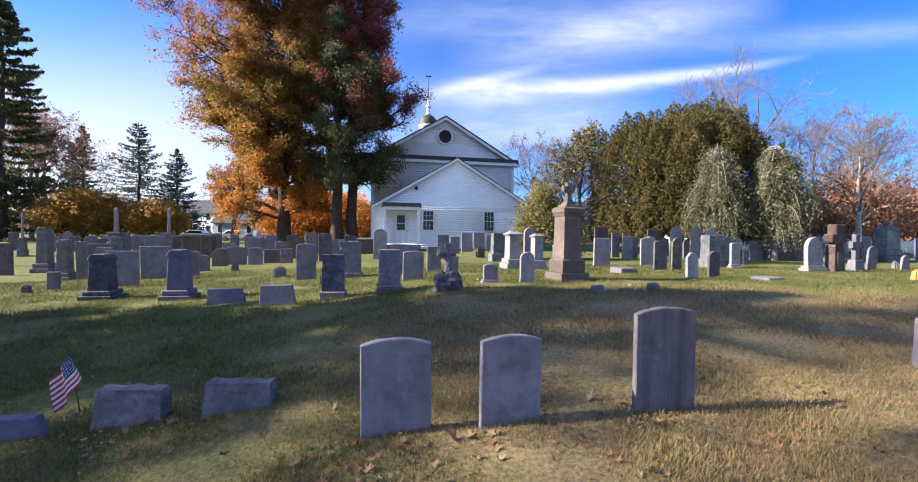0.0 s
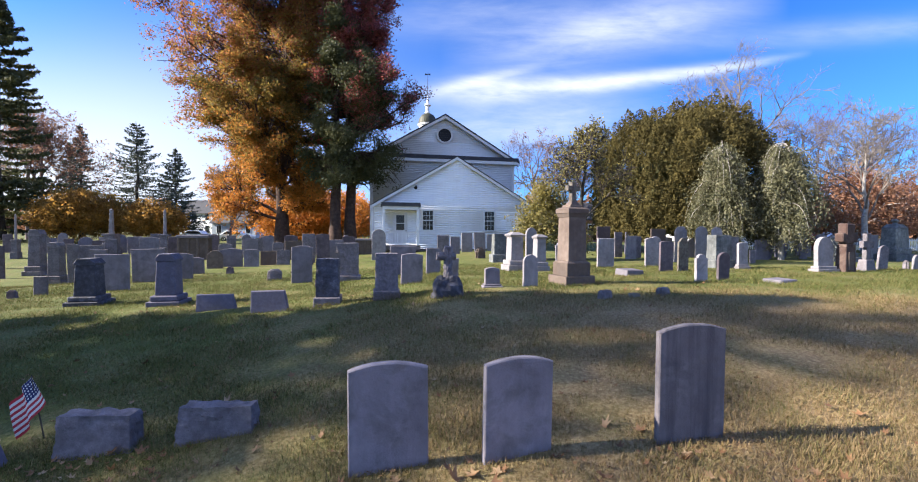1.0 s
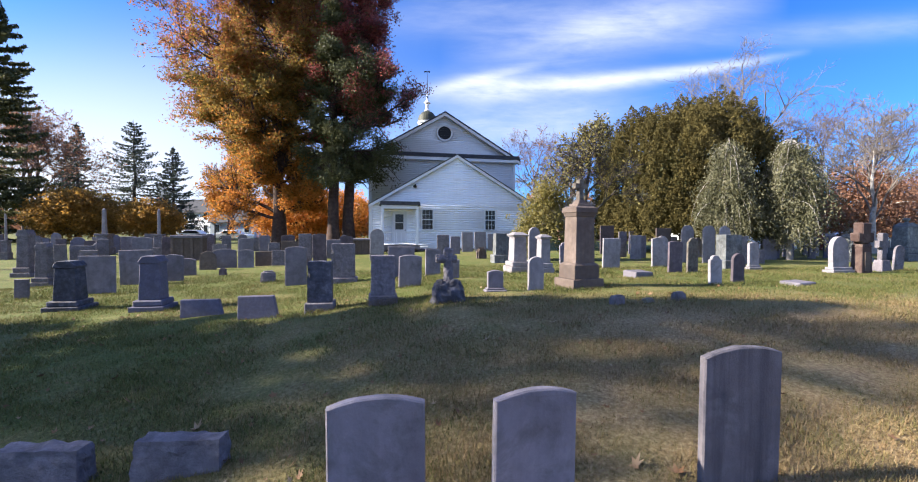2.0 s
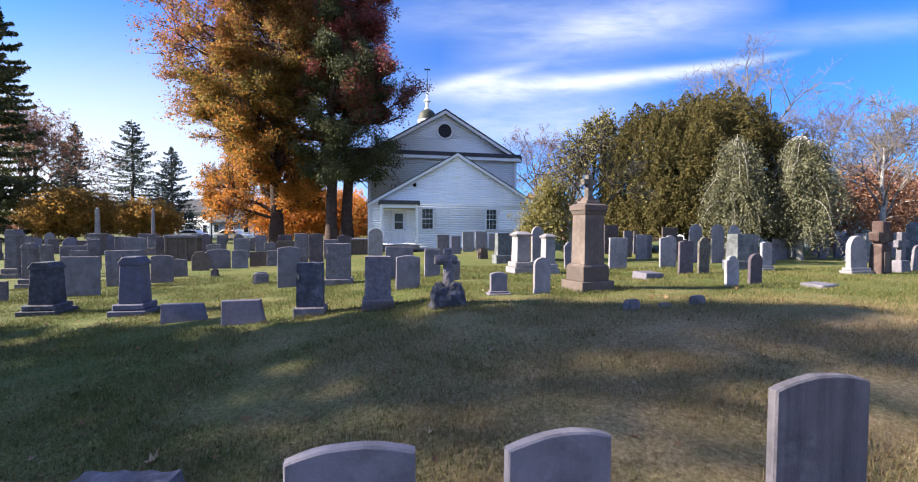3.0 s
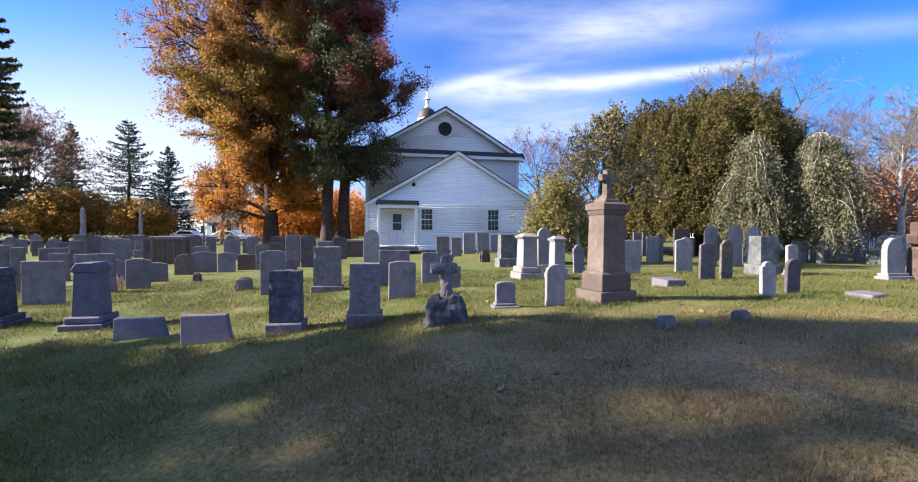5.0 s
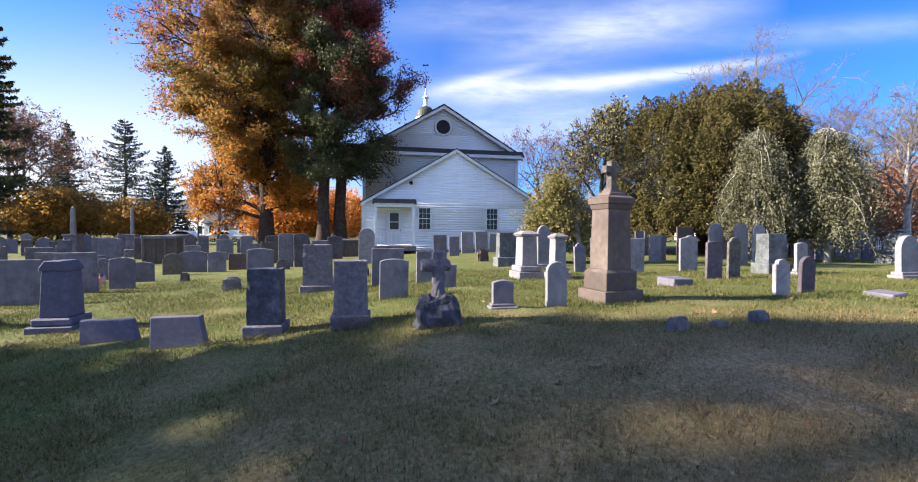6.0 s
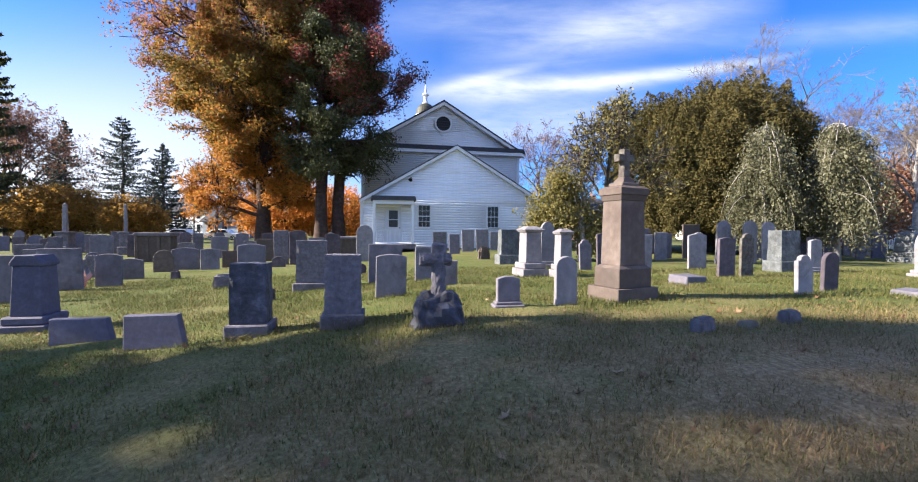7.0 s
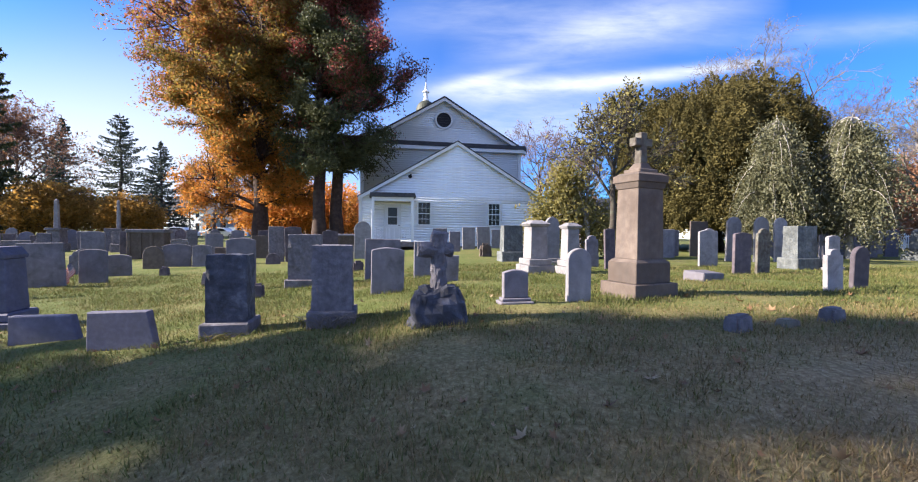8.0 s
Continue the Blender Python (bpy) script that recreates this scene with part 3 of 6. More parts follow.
def build_church():
    church = thing("church", pose(-0.2, 30.0, 0.15, 0, 0, 10.7), "white clapboard church with low rear wing and cupola", "church")
    # rear wing, towards the graves
    half, eave, apex = 5.95, 3.25, 6.75
    line = lambda z: half if z <= eave else ((apex - z) / (apex - eave) * half if z < apex else None)
    w1, w2 = (-2.45, -1.72, 1.48, 2.85), (2.12, 2.85, 1.48, 2.85)
    door = (-4.55, -3.55, 0.45, 2.75)
    clapboards("wing_wall", line, [w1, w2, door], M["siding"], church, label="white clapboard gable wall")
    for s in (-1, 1):
        part("wing_side_wall", box(min(s * half, s * (half - 0.16)), max(s * half, s * (half - 0.16)), 0.162, 6.0, 0, eave), M["siding"], church)
        part("corner_board", box(s * half - 0.1 + 0.06 * s, s * half + 0.1 + 0.06 * s, -0.035, 0.10, 0, eave - 0.12), M["trim"], church)
    part("foundation", box(-half - 0.03, half + 0.03, -0.05, 6, -0.4, 0.12), M["granite"], church, "grey stone foundation")
    gable_roof("wing_roof", half, eave, apex, -0.22, 6.0, 0.25, church, M["shingle"], 0.07)
    rake_board(half, eave, apex, -0.20, -0.03, church, 0.2, 0.2)
    part("room_floor", box(-5.7, 5.7, 0.2, 5.9, 0.12, 0.2), M["dark"], church)
    part("room_ceiling", box(-5.7, 5.7, 0.2, 5.9, 3.1, 3.2), M["dark"], church)
    part("room_wall", box(-5.7, 5.7, 2.6, 2.7, 0.2, 3.1), M["dark"], church)
    for o in (w1, w2):
        sash_window(church, (o[0] + o[1]) / 2, 0.0, o[2], o[1] - o[0], o[3] - o[2])
    # porch over the side door
    leaf = part("door", box(door[0], door[1], 0.05, 0.10, door[2], door[3]), M["trim"], church, "white panelled door with upper light")
    part("pane", box(door[0] + 0.22, door[1] - 0.22, 0.03, 0.052, door[2] + 1.0, door[3] - 0.25), M["glass"], leaf)
    part("meeting_rail", box(door[0] + 0.2, door[1] - 0.2, 0.02, 0.04, door[2] + 1.45, door[2] + 1.5), M["trim"], leaf)
    part("knob", turned([(0.01, 0), (0.035, 0.02), (0.035, 0.05), (0.01, 0.07)], 8), M["metal"], leaf).matrix_local = pose(door[1] - 0.1, 0.04, door[2] + 0.95, 90)
    porch = part("porch_roof", extruded([(-5.42, 3.05), (-2.72, 3.05), (-2.78, 3.30), (-5.36, 3.30)], -1.55, -0.03), M["shingle"], church, "dark shingled porch roof")
    part("porch_beam", box(-5.3, -2.85, -1.45, -1.29, 2.82, 3.045), M["trim"], porch)
    for s in (-5.22, -2.92):
        part("porch_beam", box(s - 0.07, s + 0.07, -1.285, -0.03, 2.82, 3.045), M["trim"], porch)
        part("post", box(s - 0.085, s + 0.085, -1.46, -1.29, 0.41, 2.815, 0.01), M["trim"], porch, "white square porch post")
    part("porch_floor", box(-5.4, -2.75, -1.55, -0.06, 0.13, 0.40), M["granite"], porch)
    part("handrail", box(-5.1, -3.03, -1.42, -1.34, 1.22, 1.30), M["trim"], porch)
    part("bottom_rail", box(-5.1, -3.03, -1.41, -1.35, 0.52, 0.58), M["trim"], porch)
    bal = as_mesh("baluster", box(-0.02, 0.02, -0.02, 0.02, 0, 0.64))
    for i in range(14):
        part("baluster", bal, M["trim"], porch).location = (-5.02 + i * 0.148, -1.38, 0.58)
    # floodlight on the gable
    lamp = part("floodlight", turned([(0.03, 0), (0.05, 0.05), (0.12, 0.16), (0.13, 0.18)], 12), M["metal"], church, "dark metal floodlight")
    lamp.matrix_local = pose(-2.95, -0.12, 4.55, 130, 0, -20)
    part("bracket", box(-0.05, 0.05, -0.05, 0.05, -0.05, 0.06), M["metal"], lamp)
    part("vent", box(-0.28, 0.28, -0.035, -0.02, 5.02, 5.1), M["trim"], church)

    # nave behind, with its pediment
    mh, me_, ma, y0, y1 = 6.15, 7.75, 11.35, 6.0, 26.0
    nave = lambda z: mh if z <= me_ else ((ma - z) / (ma - me_) * mh if z < ma else None)
    clapboards("nave_wall", nave, [(0.0, 9.72, 0.58)], M["siding"], church, y=y0, label="white clapboard end wall of the nave")
    for s in (-1, 1):
        part("nave_side_wall", box(min(s * mh, s * (mh - 0.16)), max(s * mh, s * (mh - 0.16)), y0 + 0.162, y1, 0, me_), M["siding"], church)
        part("corner_board", box(s * mh - 0.12 + 0.07 * s, s * mh + 0.12 + 0.07 * s, y0 - 0.04, y0 + 0.12, 0, me_ - 0.35), M["trim"], church)
        part("eave_return", box(s * (mh + 0.3) - 0.3, s * (mh + 0.3) + 0.3, y0 + 0.02, y1 + 0.3, me_ - 0.30, me_ - 0.08), M["trim"], church)
    part("nave_front_wall", extruded([(-mh, 0), (mh, 0), (mh, me_), (0, ma), (-mh, me_)], y1 - 0.2, y1), M["siding"], church)
    gable_roof("nave_roof", mh, me_, ma, y0 - 0.45, y1 + 0.4, 0.55, church, M["shingle"], 0.13)
    rake_board(mh, me_, ma, y0 - 0.42, y0 - 0.03, church, 0.5, 0.24)
    part("cornice", box(-mh - 0.45, mh + 0.45, y0 - 0.40, y0 - 0.03, me_ - 0.42, me_ - 0.14, 0.03), M["trim"], church, "white boxed cornice")
    part("pent_roof", extruded([(-mh - 0.55, me_ - 0.13), (mh + 0.55, me_ - 0.13), (mh + 0.40, me_ + 0.17), (-mh - 0.40, me_ + 0.17)], y0 - 0.46, y0 - 0.03),
         M["shingle"], church, "dark shingled strip over the cornice")
    part("round_window", hoop(0.57, 0.70, 0.10), M["trim"], church, "white ring of the round window").matrix_local = pose(0, y0 - 0.02, 9.72, 90)
    part("round_pane", turned([(0.01, 0), (0.585, 0), (0.585, 0.02), (0.01, 0.02)], 32), M["dark"], church, "dark round louvre").matrix_local = pose(0, y0 + 0.0, 9.72, 90)
    for k in range(-2, 3):
        half_k = math.sqrt(0.57 ** 2 - (k * 0.2) ** 2)
        part("louvre", box(-half_k, half_k, y0 - 0.045, y0 - 0.024, 9.72 + k * 0.2 - 0.02, 9.72 + k * 0.2 + 0.02), M["metal"], church)
    # cupola over the far end of the nave
    cup = part("cupola", box(-1.25, 1.25, 18.6, 21.1, 9.6, 12.4, 0.03), M["trim"], church, "white cupola with dark dome and spire")
    part("drum", turned([(1.02, 12.4), (1.02, 13.9), (1.16, 14.0), (1.16, 14.2), (1.0, 14.25)], 16), M["trim"], cup).location = (0, 19.85, 0)
    for i in range(8):
        a = i * math.pi / 4 + 0.2
        part("louvre", box(-0.2, 0.2, -1.06, -1.03, 12.65, 13.7), M["copper"], cup).matrix_local = pose(0, 19.85, 0, 0, 0, math.degrees(a))
    part("dome", turned([(1.12, 14.25), (1.08, 14.6), (0.95, 14.98), (0.7, 15.3), (0.36, 15.48), (0.2, 15.52)], 24), M["copper"], cup, "dark grey ribbed dome").location = (0, 19.85, 0)
    part("lantern", turned([(0.34, 15.5), (0.34, 15.62), (0.22, 15.7), (0.22, 16.35), (0.40, 16.45), (0.38, 16.52), (0.16, 16.75), (0.09, 17.1), (0.05, 17.6)], 12), M["trim"], cup).location = (0, 19.85, 0)
    part("spire", turned([(0.05, 17.6), (0.035, 19.0), (0.015, 20.4)], 8), M["metal"], cup).location = (0, 19.85, 0)
    part("weathervane", extruded([(-0.35, 20.05), (0.1, 20.12), (0.3, 20.05), (0.3, 20.3), (0.0, 20.2), (-0.35, 20.25)], -0.015, 0.015), M["metal"], cup).location = (0, 19.85, 0)


build_church()


# ---- gravestones ----
def top_outline(w_, h, kind):
    a = w_ / 2
    if kind == "seg":
        rise = 0.085 * w_
        r = (a * a + rise * rise) / (2 * rise)
        t0 = math.asin(a / r)
        arc = [(r * math.sin(t), h - r + r * math.cos(t)) for t in np.linspace(t0, -t0, 11)]
    elif kind == "round":
        arc = [(a * math.cos(t), h - a + a * math.sin(t)) for t in np.linspace(0, math.pi, 15)]
    elif kind == "shoulder":
        b = a * 0.68
        arc = [(a, h - b - 0.02), (a * 0.96, h - b + 0.015), (b, h - b + 0.02)] + [(b * math.cos(t), h - b + 0.03 + (b - 0.03) * math.sin(t)) for t in np.linspace(0.1, math.pi - 0.1, 11)]
        arc += [(-b, h - b + 0.02), (-a * 0.96, h - b + 0.015), (-a, h - b - 0.02)]
    else:
        arc = [(a, h), (-a, h)]
    return [(a, -0.15)] + [(float(x), float(z)) for x, z in arc] + [(-a, -0.15)]


LOOKS = {"pale": "pale marble", "marble": "weathered grey marble", "streak": "streaked grey marble", "granite": "grey granite", "bluegranite": "blue-grey granite", "darkgranite": "dark granite",
         "slate": "dark slate", "brown": "brown sandstone", "brownlichen": "lichen-spotted brownstone", "greygreen": "green-grey rock-faced granite", "orange": "orange"}
TOPS = {"seg": "segmental-topped", "round": "round-topped", "shoulder": "shouldered", "flat": "flat-topped"}
SEED = [0]


def at_ground(x, y, rot=12.0, tilt=0.0, lean=0.0):
    return pose(x, y, gz(x, y), tilt, lean, rot)


def tablet(x, y, w, h, top="seg", stone="marble", rot=12.0, t=0.075, tilt=0.0, lean=0.0, base=False, note="standing in the grass"):
    """An upright headstone, with a low base block where it has one."""
    SEED[0] += 1
    rng = random.Random(SEED[0])
    tilt, lean = tilt or rng.uniform(-2.2, 2.2), lean or rng.uniform(-1.4, 1.4)
    label = f"{TOPS[top]} {LOOKS[stone]} headstone {note}"
    m = at_ground(x, y, rot + rng.uniform(-3, 3), tilt, lean)
    if not base:
        bm = extruded(top_outline(w, h, top), -t / 2, t / 2, 0.009)
        bm = worn(bm, SEED[0], 0.004)
        return single("headstone", bm, M[stone], m, label, "headstone", "churchyard headstones")
    ob = thing("headstone", m, label.replace(note, "on a stepped base"), "headstone", "churchyard headstones")
    bh = min(0.14 * h + 0.03, 0.2)
    part("base", worn(box(-w / 2, w / 2, -t - 0.05, t + 0.05, -0.12, bh * 0.55, 0.012), SEED[0], 0.006), M[stone], ob)
    part("plinth", box(-w * 0.44, w * 0.44, -t - 0.005, t + 0.005, bh * 0.55, bh, 0.012), M[stone], ob)
    o = [(px * 0.74, pz + bh if pz > 0 else bh) for px, pz in top_outline(w, h - bh, top)]
    part("tablet", extruded(o, -t / 2 - 0.01, t / 2 + 0.01, 0.009), M[stone], ob)
    return ob


def worn(bm, seed, amount):
    """Small unevenness of old stone edges."""
    off = Vector((seed * 1.3, seed * 0.7, 3.0))
    for vert in bm.verts:
        vert.co += Vector((noise.noise(vert.co * 9 + off), noise.noise(vert.co * 9 + off * 2), noise.noise(vert.co * 9 - off))) * amount
    return bm


def rough_die(x, y, w, h, stone="granite", rot=12.0, d=0.34, base=0.16, slim=0.84, label=None):
    """A rock-faced upright die on a dressed base."""
    SEED[0] += 1
    s = SEED[0]
    ob = thing("monument", at_ground(x, y, rot), label or f"rock-faced {LOOKS[stone]} monument on a low base", "monument", "churchyard monuments")
    w *= 0.9
    part("base", worn(box(-w / 2, w / 2, -d / 2 - 0.08, d / 2 + 0.08, -0.15, base, 0.015), s, 0.008), M[stone if stone != "darkgranite" else "granite"], ob)
    die = roughened(taper(w * slim, d, w * slim * 0.97, d * 0.9, base, h), 9, 0.017, s, 9, False, lambda q: q.co.z > base + 0.01)
    part("die", die, M[stone], ob, "quarry-faced die")
    return ob


def pillow(x, y, w, h, stone="granite", rot=8.0, d=0.3):
    """A low marker with a rough crown and sloping face."""
    SEED[0] += 1
    bm = taper(w, d + 0.05, w * 0.94, d * 0.8, -0.1, h)
    s = SEED[0]
    bm = roughened(bm, 9, 0.026, s, 8, False, lambda q: q.co.z > h * 0.7 or abs(q.co.x) > w * 0.45)
    return single("grave_marker", bm, M[stone], at_ground(x, y, rot), f"low {LOOKS[stone]} marker with a rough-hewn top", "grave marker", "low markers")


def slant_marker(x, y, w, h, stone="bluegranite", rot=5.0):
    """A low upright block whose one end slopes out to the ground."""
    w *= 0.92
    bm = extruded([(-w / 2, -0.1), (w * 0.58, -0.1), (w * 0.42, h), (-w * 0.5, h * 0.97)], -0.055, 0.055, 0.012)
    for vert in bm.verts:
        vert.co.y += 0.05 * max(vert.co.z, 0)
    return single("grave_marker", bm, M[stone], at_ground(x, y, rot), f"low {LOOKS[stone]} marker with one sloping end", "grave marker", "low markers")


def lump(x, y, w, h, stone="granite"):
    """A small uneven stub of stone."""
    SEED[0] += 1
    bm = taper(w, w * 0.6, w * 0.8, w * 0.45, -0.08, h)
    bmesh.ops.bevel(bm, geom=bm.edges[:], offset=0.16 * min(w, h), segments=2, affect="EDGES")
    bm = roughened(bm, 2, 0.07 * min(w, h) + 0.003, SEED[0], 5, False)
    return single("marker_stone", bm, M[stone], at_ground(x, y, 12 + SEED[0] * 7 % 20), f"small rough {LOOKS[stone]} footstone in the grass", "footstone", "small footstones")


def pillar(x, y, w, h, stone="granite", rot=12.0):
    """A die with gabled cap on two steps."""
    ob = thing("pillar_monument", at_ground(x, y, rot), f"{LOOKS[stone]} pillar monument with gabled cap on a stepped base", "monument", "churchyard monuments")
    w *= 0.74
    part("lower_step", box(-w / 2, w / 2, -w / 2, w / 2, -0.2, h * 0.09, 0.012), M[stone], ob)
    part("upper_step", box(-w * 0.42, w * 0.42, -w * 0.42, w * 0.42, h * 0.09, h * 0.2, 0.025), M[stone], ob)
    part("die", taper(w * 0.62, w * 0.62, w * 0.54, w * 0.54, h * 0.2, h * 0.86, 0.012), M[stone], ob)
    c = w * 0.30
    bm = extruded([(-c, h * 0.86), (c, h * 0.86), (c * 1.04, h * 0.90), (c * 0.62, h), (-c * 0.62, h), (-c * 1.04, h * 0.90)], -c, c, 0.01)
    part("cap", bm, M[stone], ob, "chamfered cap")
    return ob


def capped_pedestal(x, y, w, h, stone="marble", rot=16.0, lean=0.0, tilt=0.0):
    """A square shaft with moulded base and overhanging cap."""
    ob = thing("pedestal_monument", at_ground(x, y, rot, tilt, lean), f"{LOOKS[stone]} pedestal monument with a projecting cap", "monument", "churchyard monuments")
    w *= 0.82
    part("base", box(-w / 2, w / 2, -w / 2, w / 2, -0.15, h * 0.15, 0.012), M[stone], ob)
    part("plinth", box(-w * 0.43, w * 0.43, -w * 0.43, w * 0.43, h * 0.15, h * 0.27, 0.02), M[stone], ob)
    part("shaft", taper(w * 0.64, w * 0.64, w * 0.58, w * 0.58, h * 0.27, h * 0.88, 0.008), M[stone], ob)
    part("cap", taper(w * 0.66, w * 0.66, w * 0.80, w * 0.80, h * 0.88, h * 0.93, 0.006), M[stone], ob)
    part("cap_top", taper(w * 0.80, w * 0.80, w * 0.34, w * 0.34, h * 0.932, h, 0.006), M[stone], ob)
    return ob


def ledger(x, y, w, h, rot=30.0, stone="marble", d=0.42):
    bm = worn(box(-w / 2, w / 2, -d / 2, d / 2, -0.05, h, 0.02), SEED[0], 0.012)
    return single("ledger_stone", bm, M[stone], at_ground(x, y, rot, 4, 2), "fallen pale marble slab lying in the grass", "grave slab", "fallen slabs")


def cross_outline(w, h, arm_z, arm_h, shaft):
    s, a = shaft / 2, w / 2
    return [(s, 0), (s, arm_z), (a, arm_z), (a, arm_z + arm_h), (s, arm_z + arm_h), (s, h), (-s, h), (-s, arm_z + arm_h), (-a, arm_z + arm_h), (-a, arm_z), (-s, arm_z), (-s * 1.1, 0)]


def pedestal_with_cross():
    """The tall brownstone pedestal and its cross."""
    ob = thing("cross_monument", pose(2.64, 9.88, gz(2.64, 9.88) - 0.02, 0, 0, 24), "tall brown sandstone pedestal carrying a stone cross", "monument", "churchyard monuments")
    st = M["brown"]
    part("plinth", worn(box(-0.415, 0.415, -0.33, 0.33, -0.15, 0.21, 0.008), 3, 0.003), st, ob)
    part("base", box(-0.335, 0.335, -0.265, 0.265, 0.21, 0.50, 0.008), st, ob)
    part("base_moulding", taper(0.67, 0.53, 0.56, 0.43, 0.50, 0.55, 0.005), st, ob)
    part("shaft", taper(0.52, 0.41, 0.485, 0.38, 0.55, 1.555, 0.004), st, ob)
    part("neck_moulding", taper(0.51, 0.40, 0.56, 0.45, 1.555, 1.645, 0.006), st, ob)
    part("cornice", box(-0.295, 0.295, -0.24, 0.24, 1.645, 1.745, 0.006), st, ob)
    part("cornice_top", taper(0.59, 0.48, 0.46, 0.36, 1.745, 1.785, 0.004), st, ob)
    part("cross_step", box(-0.18, 0.18, -0.15, 0.15, 1.785, 1.84, 0.01), st, ob)
    part("cross_foot", taper(0.27, 0.23, 0.15, 0.14, 1.84, 1.935, 0.01), st, ob)
    c = part("cross", extruded([(x * 1.0, z + 1.935) for x, z in cross_outline(0.34, 0.44, 0.24, 0.115, 0.125)], -0.06, 0.06, 0.01), M["brownlichen"], ob, "weathered stone cross")
    return c


def cross_on_rock(x, y):
    """A rustic cross like a hewn trunk upon a boulder."""
    ob = thing("cross_monument", at_ground(x, y, 14), "rustic grey granite cross on a rough boulder", "monument", "churchyard monuments")
    rock = taper(0.64, 0.50, 0.40, 0.32, -0.12, 0.36)
    bmesh.ops.bevel(rock, geom=rock.edges[:], offset=0.07, segments=1, affect="EDGES")
    part("boulder", roughened(rock, 3, 0.10, 21, 5.0, False), M["darkgranite"], ob, "quarry-faced boulder base")
    bm = turned([(0.095, 0.30), (0.088, 0.42), (0.080, 0.60), (0.084, 0.80), (0.090, 0.93), (0.06, 0.955)], 14)
    bm = roughened(bm, 2, 0.020, 8, 15, False)
    part("shaft", bm, M["granite"], ob, "bark-textured stone trunk")
    bm = turned([(0.070, -0.225), (0.082, -0.19), (0.075, 0.0), (0.080, 0.12), (0.06, 0.15)], 12)
    arm = part("arm", roughened(bm, 2, 0.018, 9, 15, False), M["granite"], ob, "bark-textured stone arm")
    arm.matrix_local = pose(0, 0, 0.76, 0, 90, 0)


def brown_cross(x, y, h):
    """A blunt brownstone cross: a block head with short arms on a thick shaft with a sunk panel."""
    ob = thing("cross_monument", at_ground(x, y, 14), "blunt reddish brownstone cross with a thick shaft", "monument", "churchyard monuments")
    st = M["redstone"]
    part("shaft", worn(taper(0.50, 0.34, 0.42, 0.28, -0.1, h * 0.52, 0.015), 3, 0.01), st, ob)
    part("panel", box(-0.12, 0.12, -0.178, -0.135, 0.08, h * 0.42, 0.008), M["brown"], ob, "paler raised panel")
    part("neck", taper(0.46, 0.32, 0.36, 0.26, h * 0.52, h * 0.58, 0.01), st, ob)
    part("arms", worn(box(-0.34, 0.34, -0.13, 0.13, h * 0.62, h * 0.80, 0.03), 5, 0.02), st, ob)
    part("head", worn(taper(0.34, 0.27, 0.40, 0.29, h * 0.58, h, 0.03), 7, 0.015), st, ob)


def stone_cross(x, y, w, h, lean=0.0):
    ob = thing("cross_monument", at_ground(x, y, 14, 0, lean), "grey granite cross on a tapered foot", "monument", "churchyard monuments")
    part("foot", taper(w, 0.34, w * 0.72, 0.24, -0.1, h * 0.3, 0.015), M["granite"], ob)
    part("cross", extruded([(px, pz + h * 0.3) for px, pz in cross_outline(w, h * 0.7, h * 0.32, h * 0.18, w * 0.42)], -0.07, 0.07, 0.012), M["granite"], ob)


def tiered(x, y, w, h, urn=True):
    ob = thing("tiered_monument", at_ground(x, y, 14), "pale green-grey tiered monument with a rounded top", "monument", "churchyard monuments")
    st = M["greygreen"]
    part("lower_step", box(-w * 0.5, w * 0.5, -w * 0.36, w * 0.36, -0.2, h * 0.16, 0.02), st, ob)
    part("upper_step", box(-w * 0.42, w * 0.42, -w * 0.3, w * 0.3, h * 0.16, h * 0.3, 0.03), st, ob)
    part("die", taper(w * 0.74, w * 0.5, w * 0.66, w * 0.44, h * 0.3, h * 0.78, 0.02), st, ob)
    part("cap", taper(w * 0.7, w * 0.48, w * 0.36, w * 0.3, h * 0.782, h * 0.88, 0.02), st, ob)
    if urn:
        part("finial", turned([(0.10, h * 0.88), (0.07, h * 0.91), (0.15, h * 0.95), (0.13, h * 0.985), (0.03, h)], 12), st, ob)


def obelisk(x, y, w, h, base_share, label):
    """A slim shaft on a pedestal."""
    ob = thing("obelisk", at_ground(x, y, 12), label, "obelisk", "churchyard obelisks")
    b = h * base_share
    w *= 0.55
    part("base", box(-w / 2, w / 2, -w / 2, w / 2, -0.2, b * 0.35, 0.02), M["granite"], ob)
    part("pedestal", taper(w * 0.8, w * 0.8, w * 0.76, w * 0.76, b * 0.35, b * 0.9, 0.012), M["granite"], ob)
    part("pedestal_cap", box(-w * 0.46, w * 0.46, -w * 0.46, w * 0.46, b * 0.9, b, 0.012), M["granite"], ob)
    part("shaft", taper(w * 0.27, w * 0.27, w * 0.20, w * 0.20, b, h * 0.965, 0.01), M["pale"], ob)
    part("tip", taper(w * 0.20, w * 0.20, 0.03, 0.03, h * 0.966, h, 0.002), M["pale"], ob)


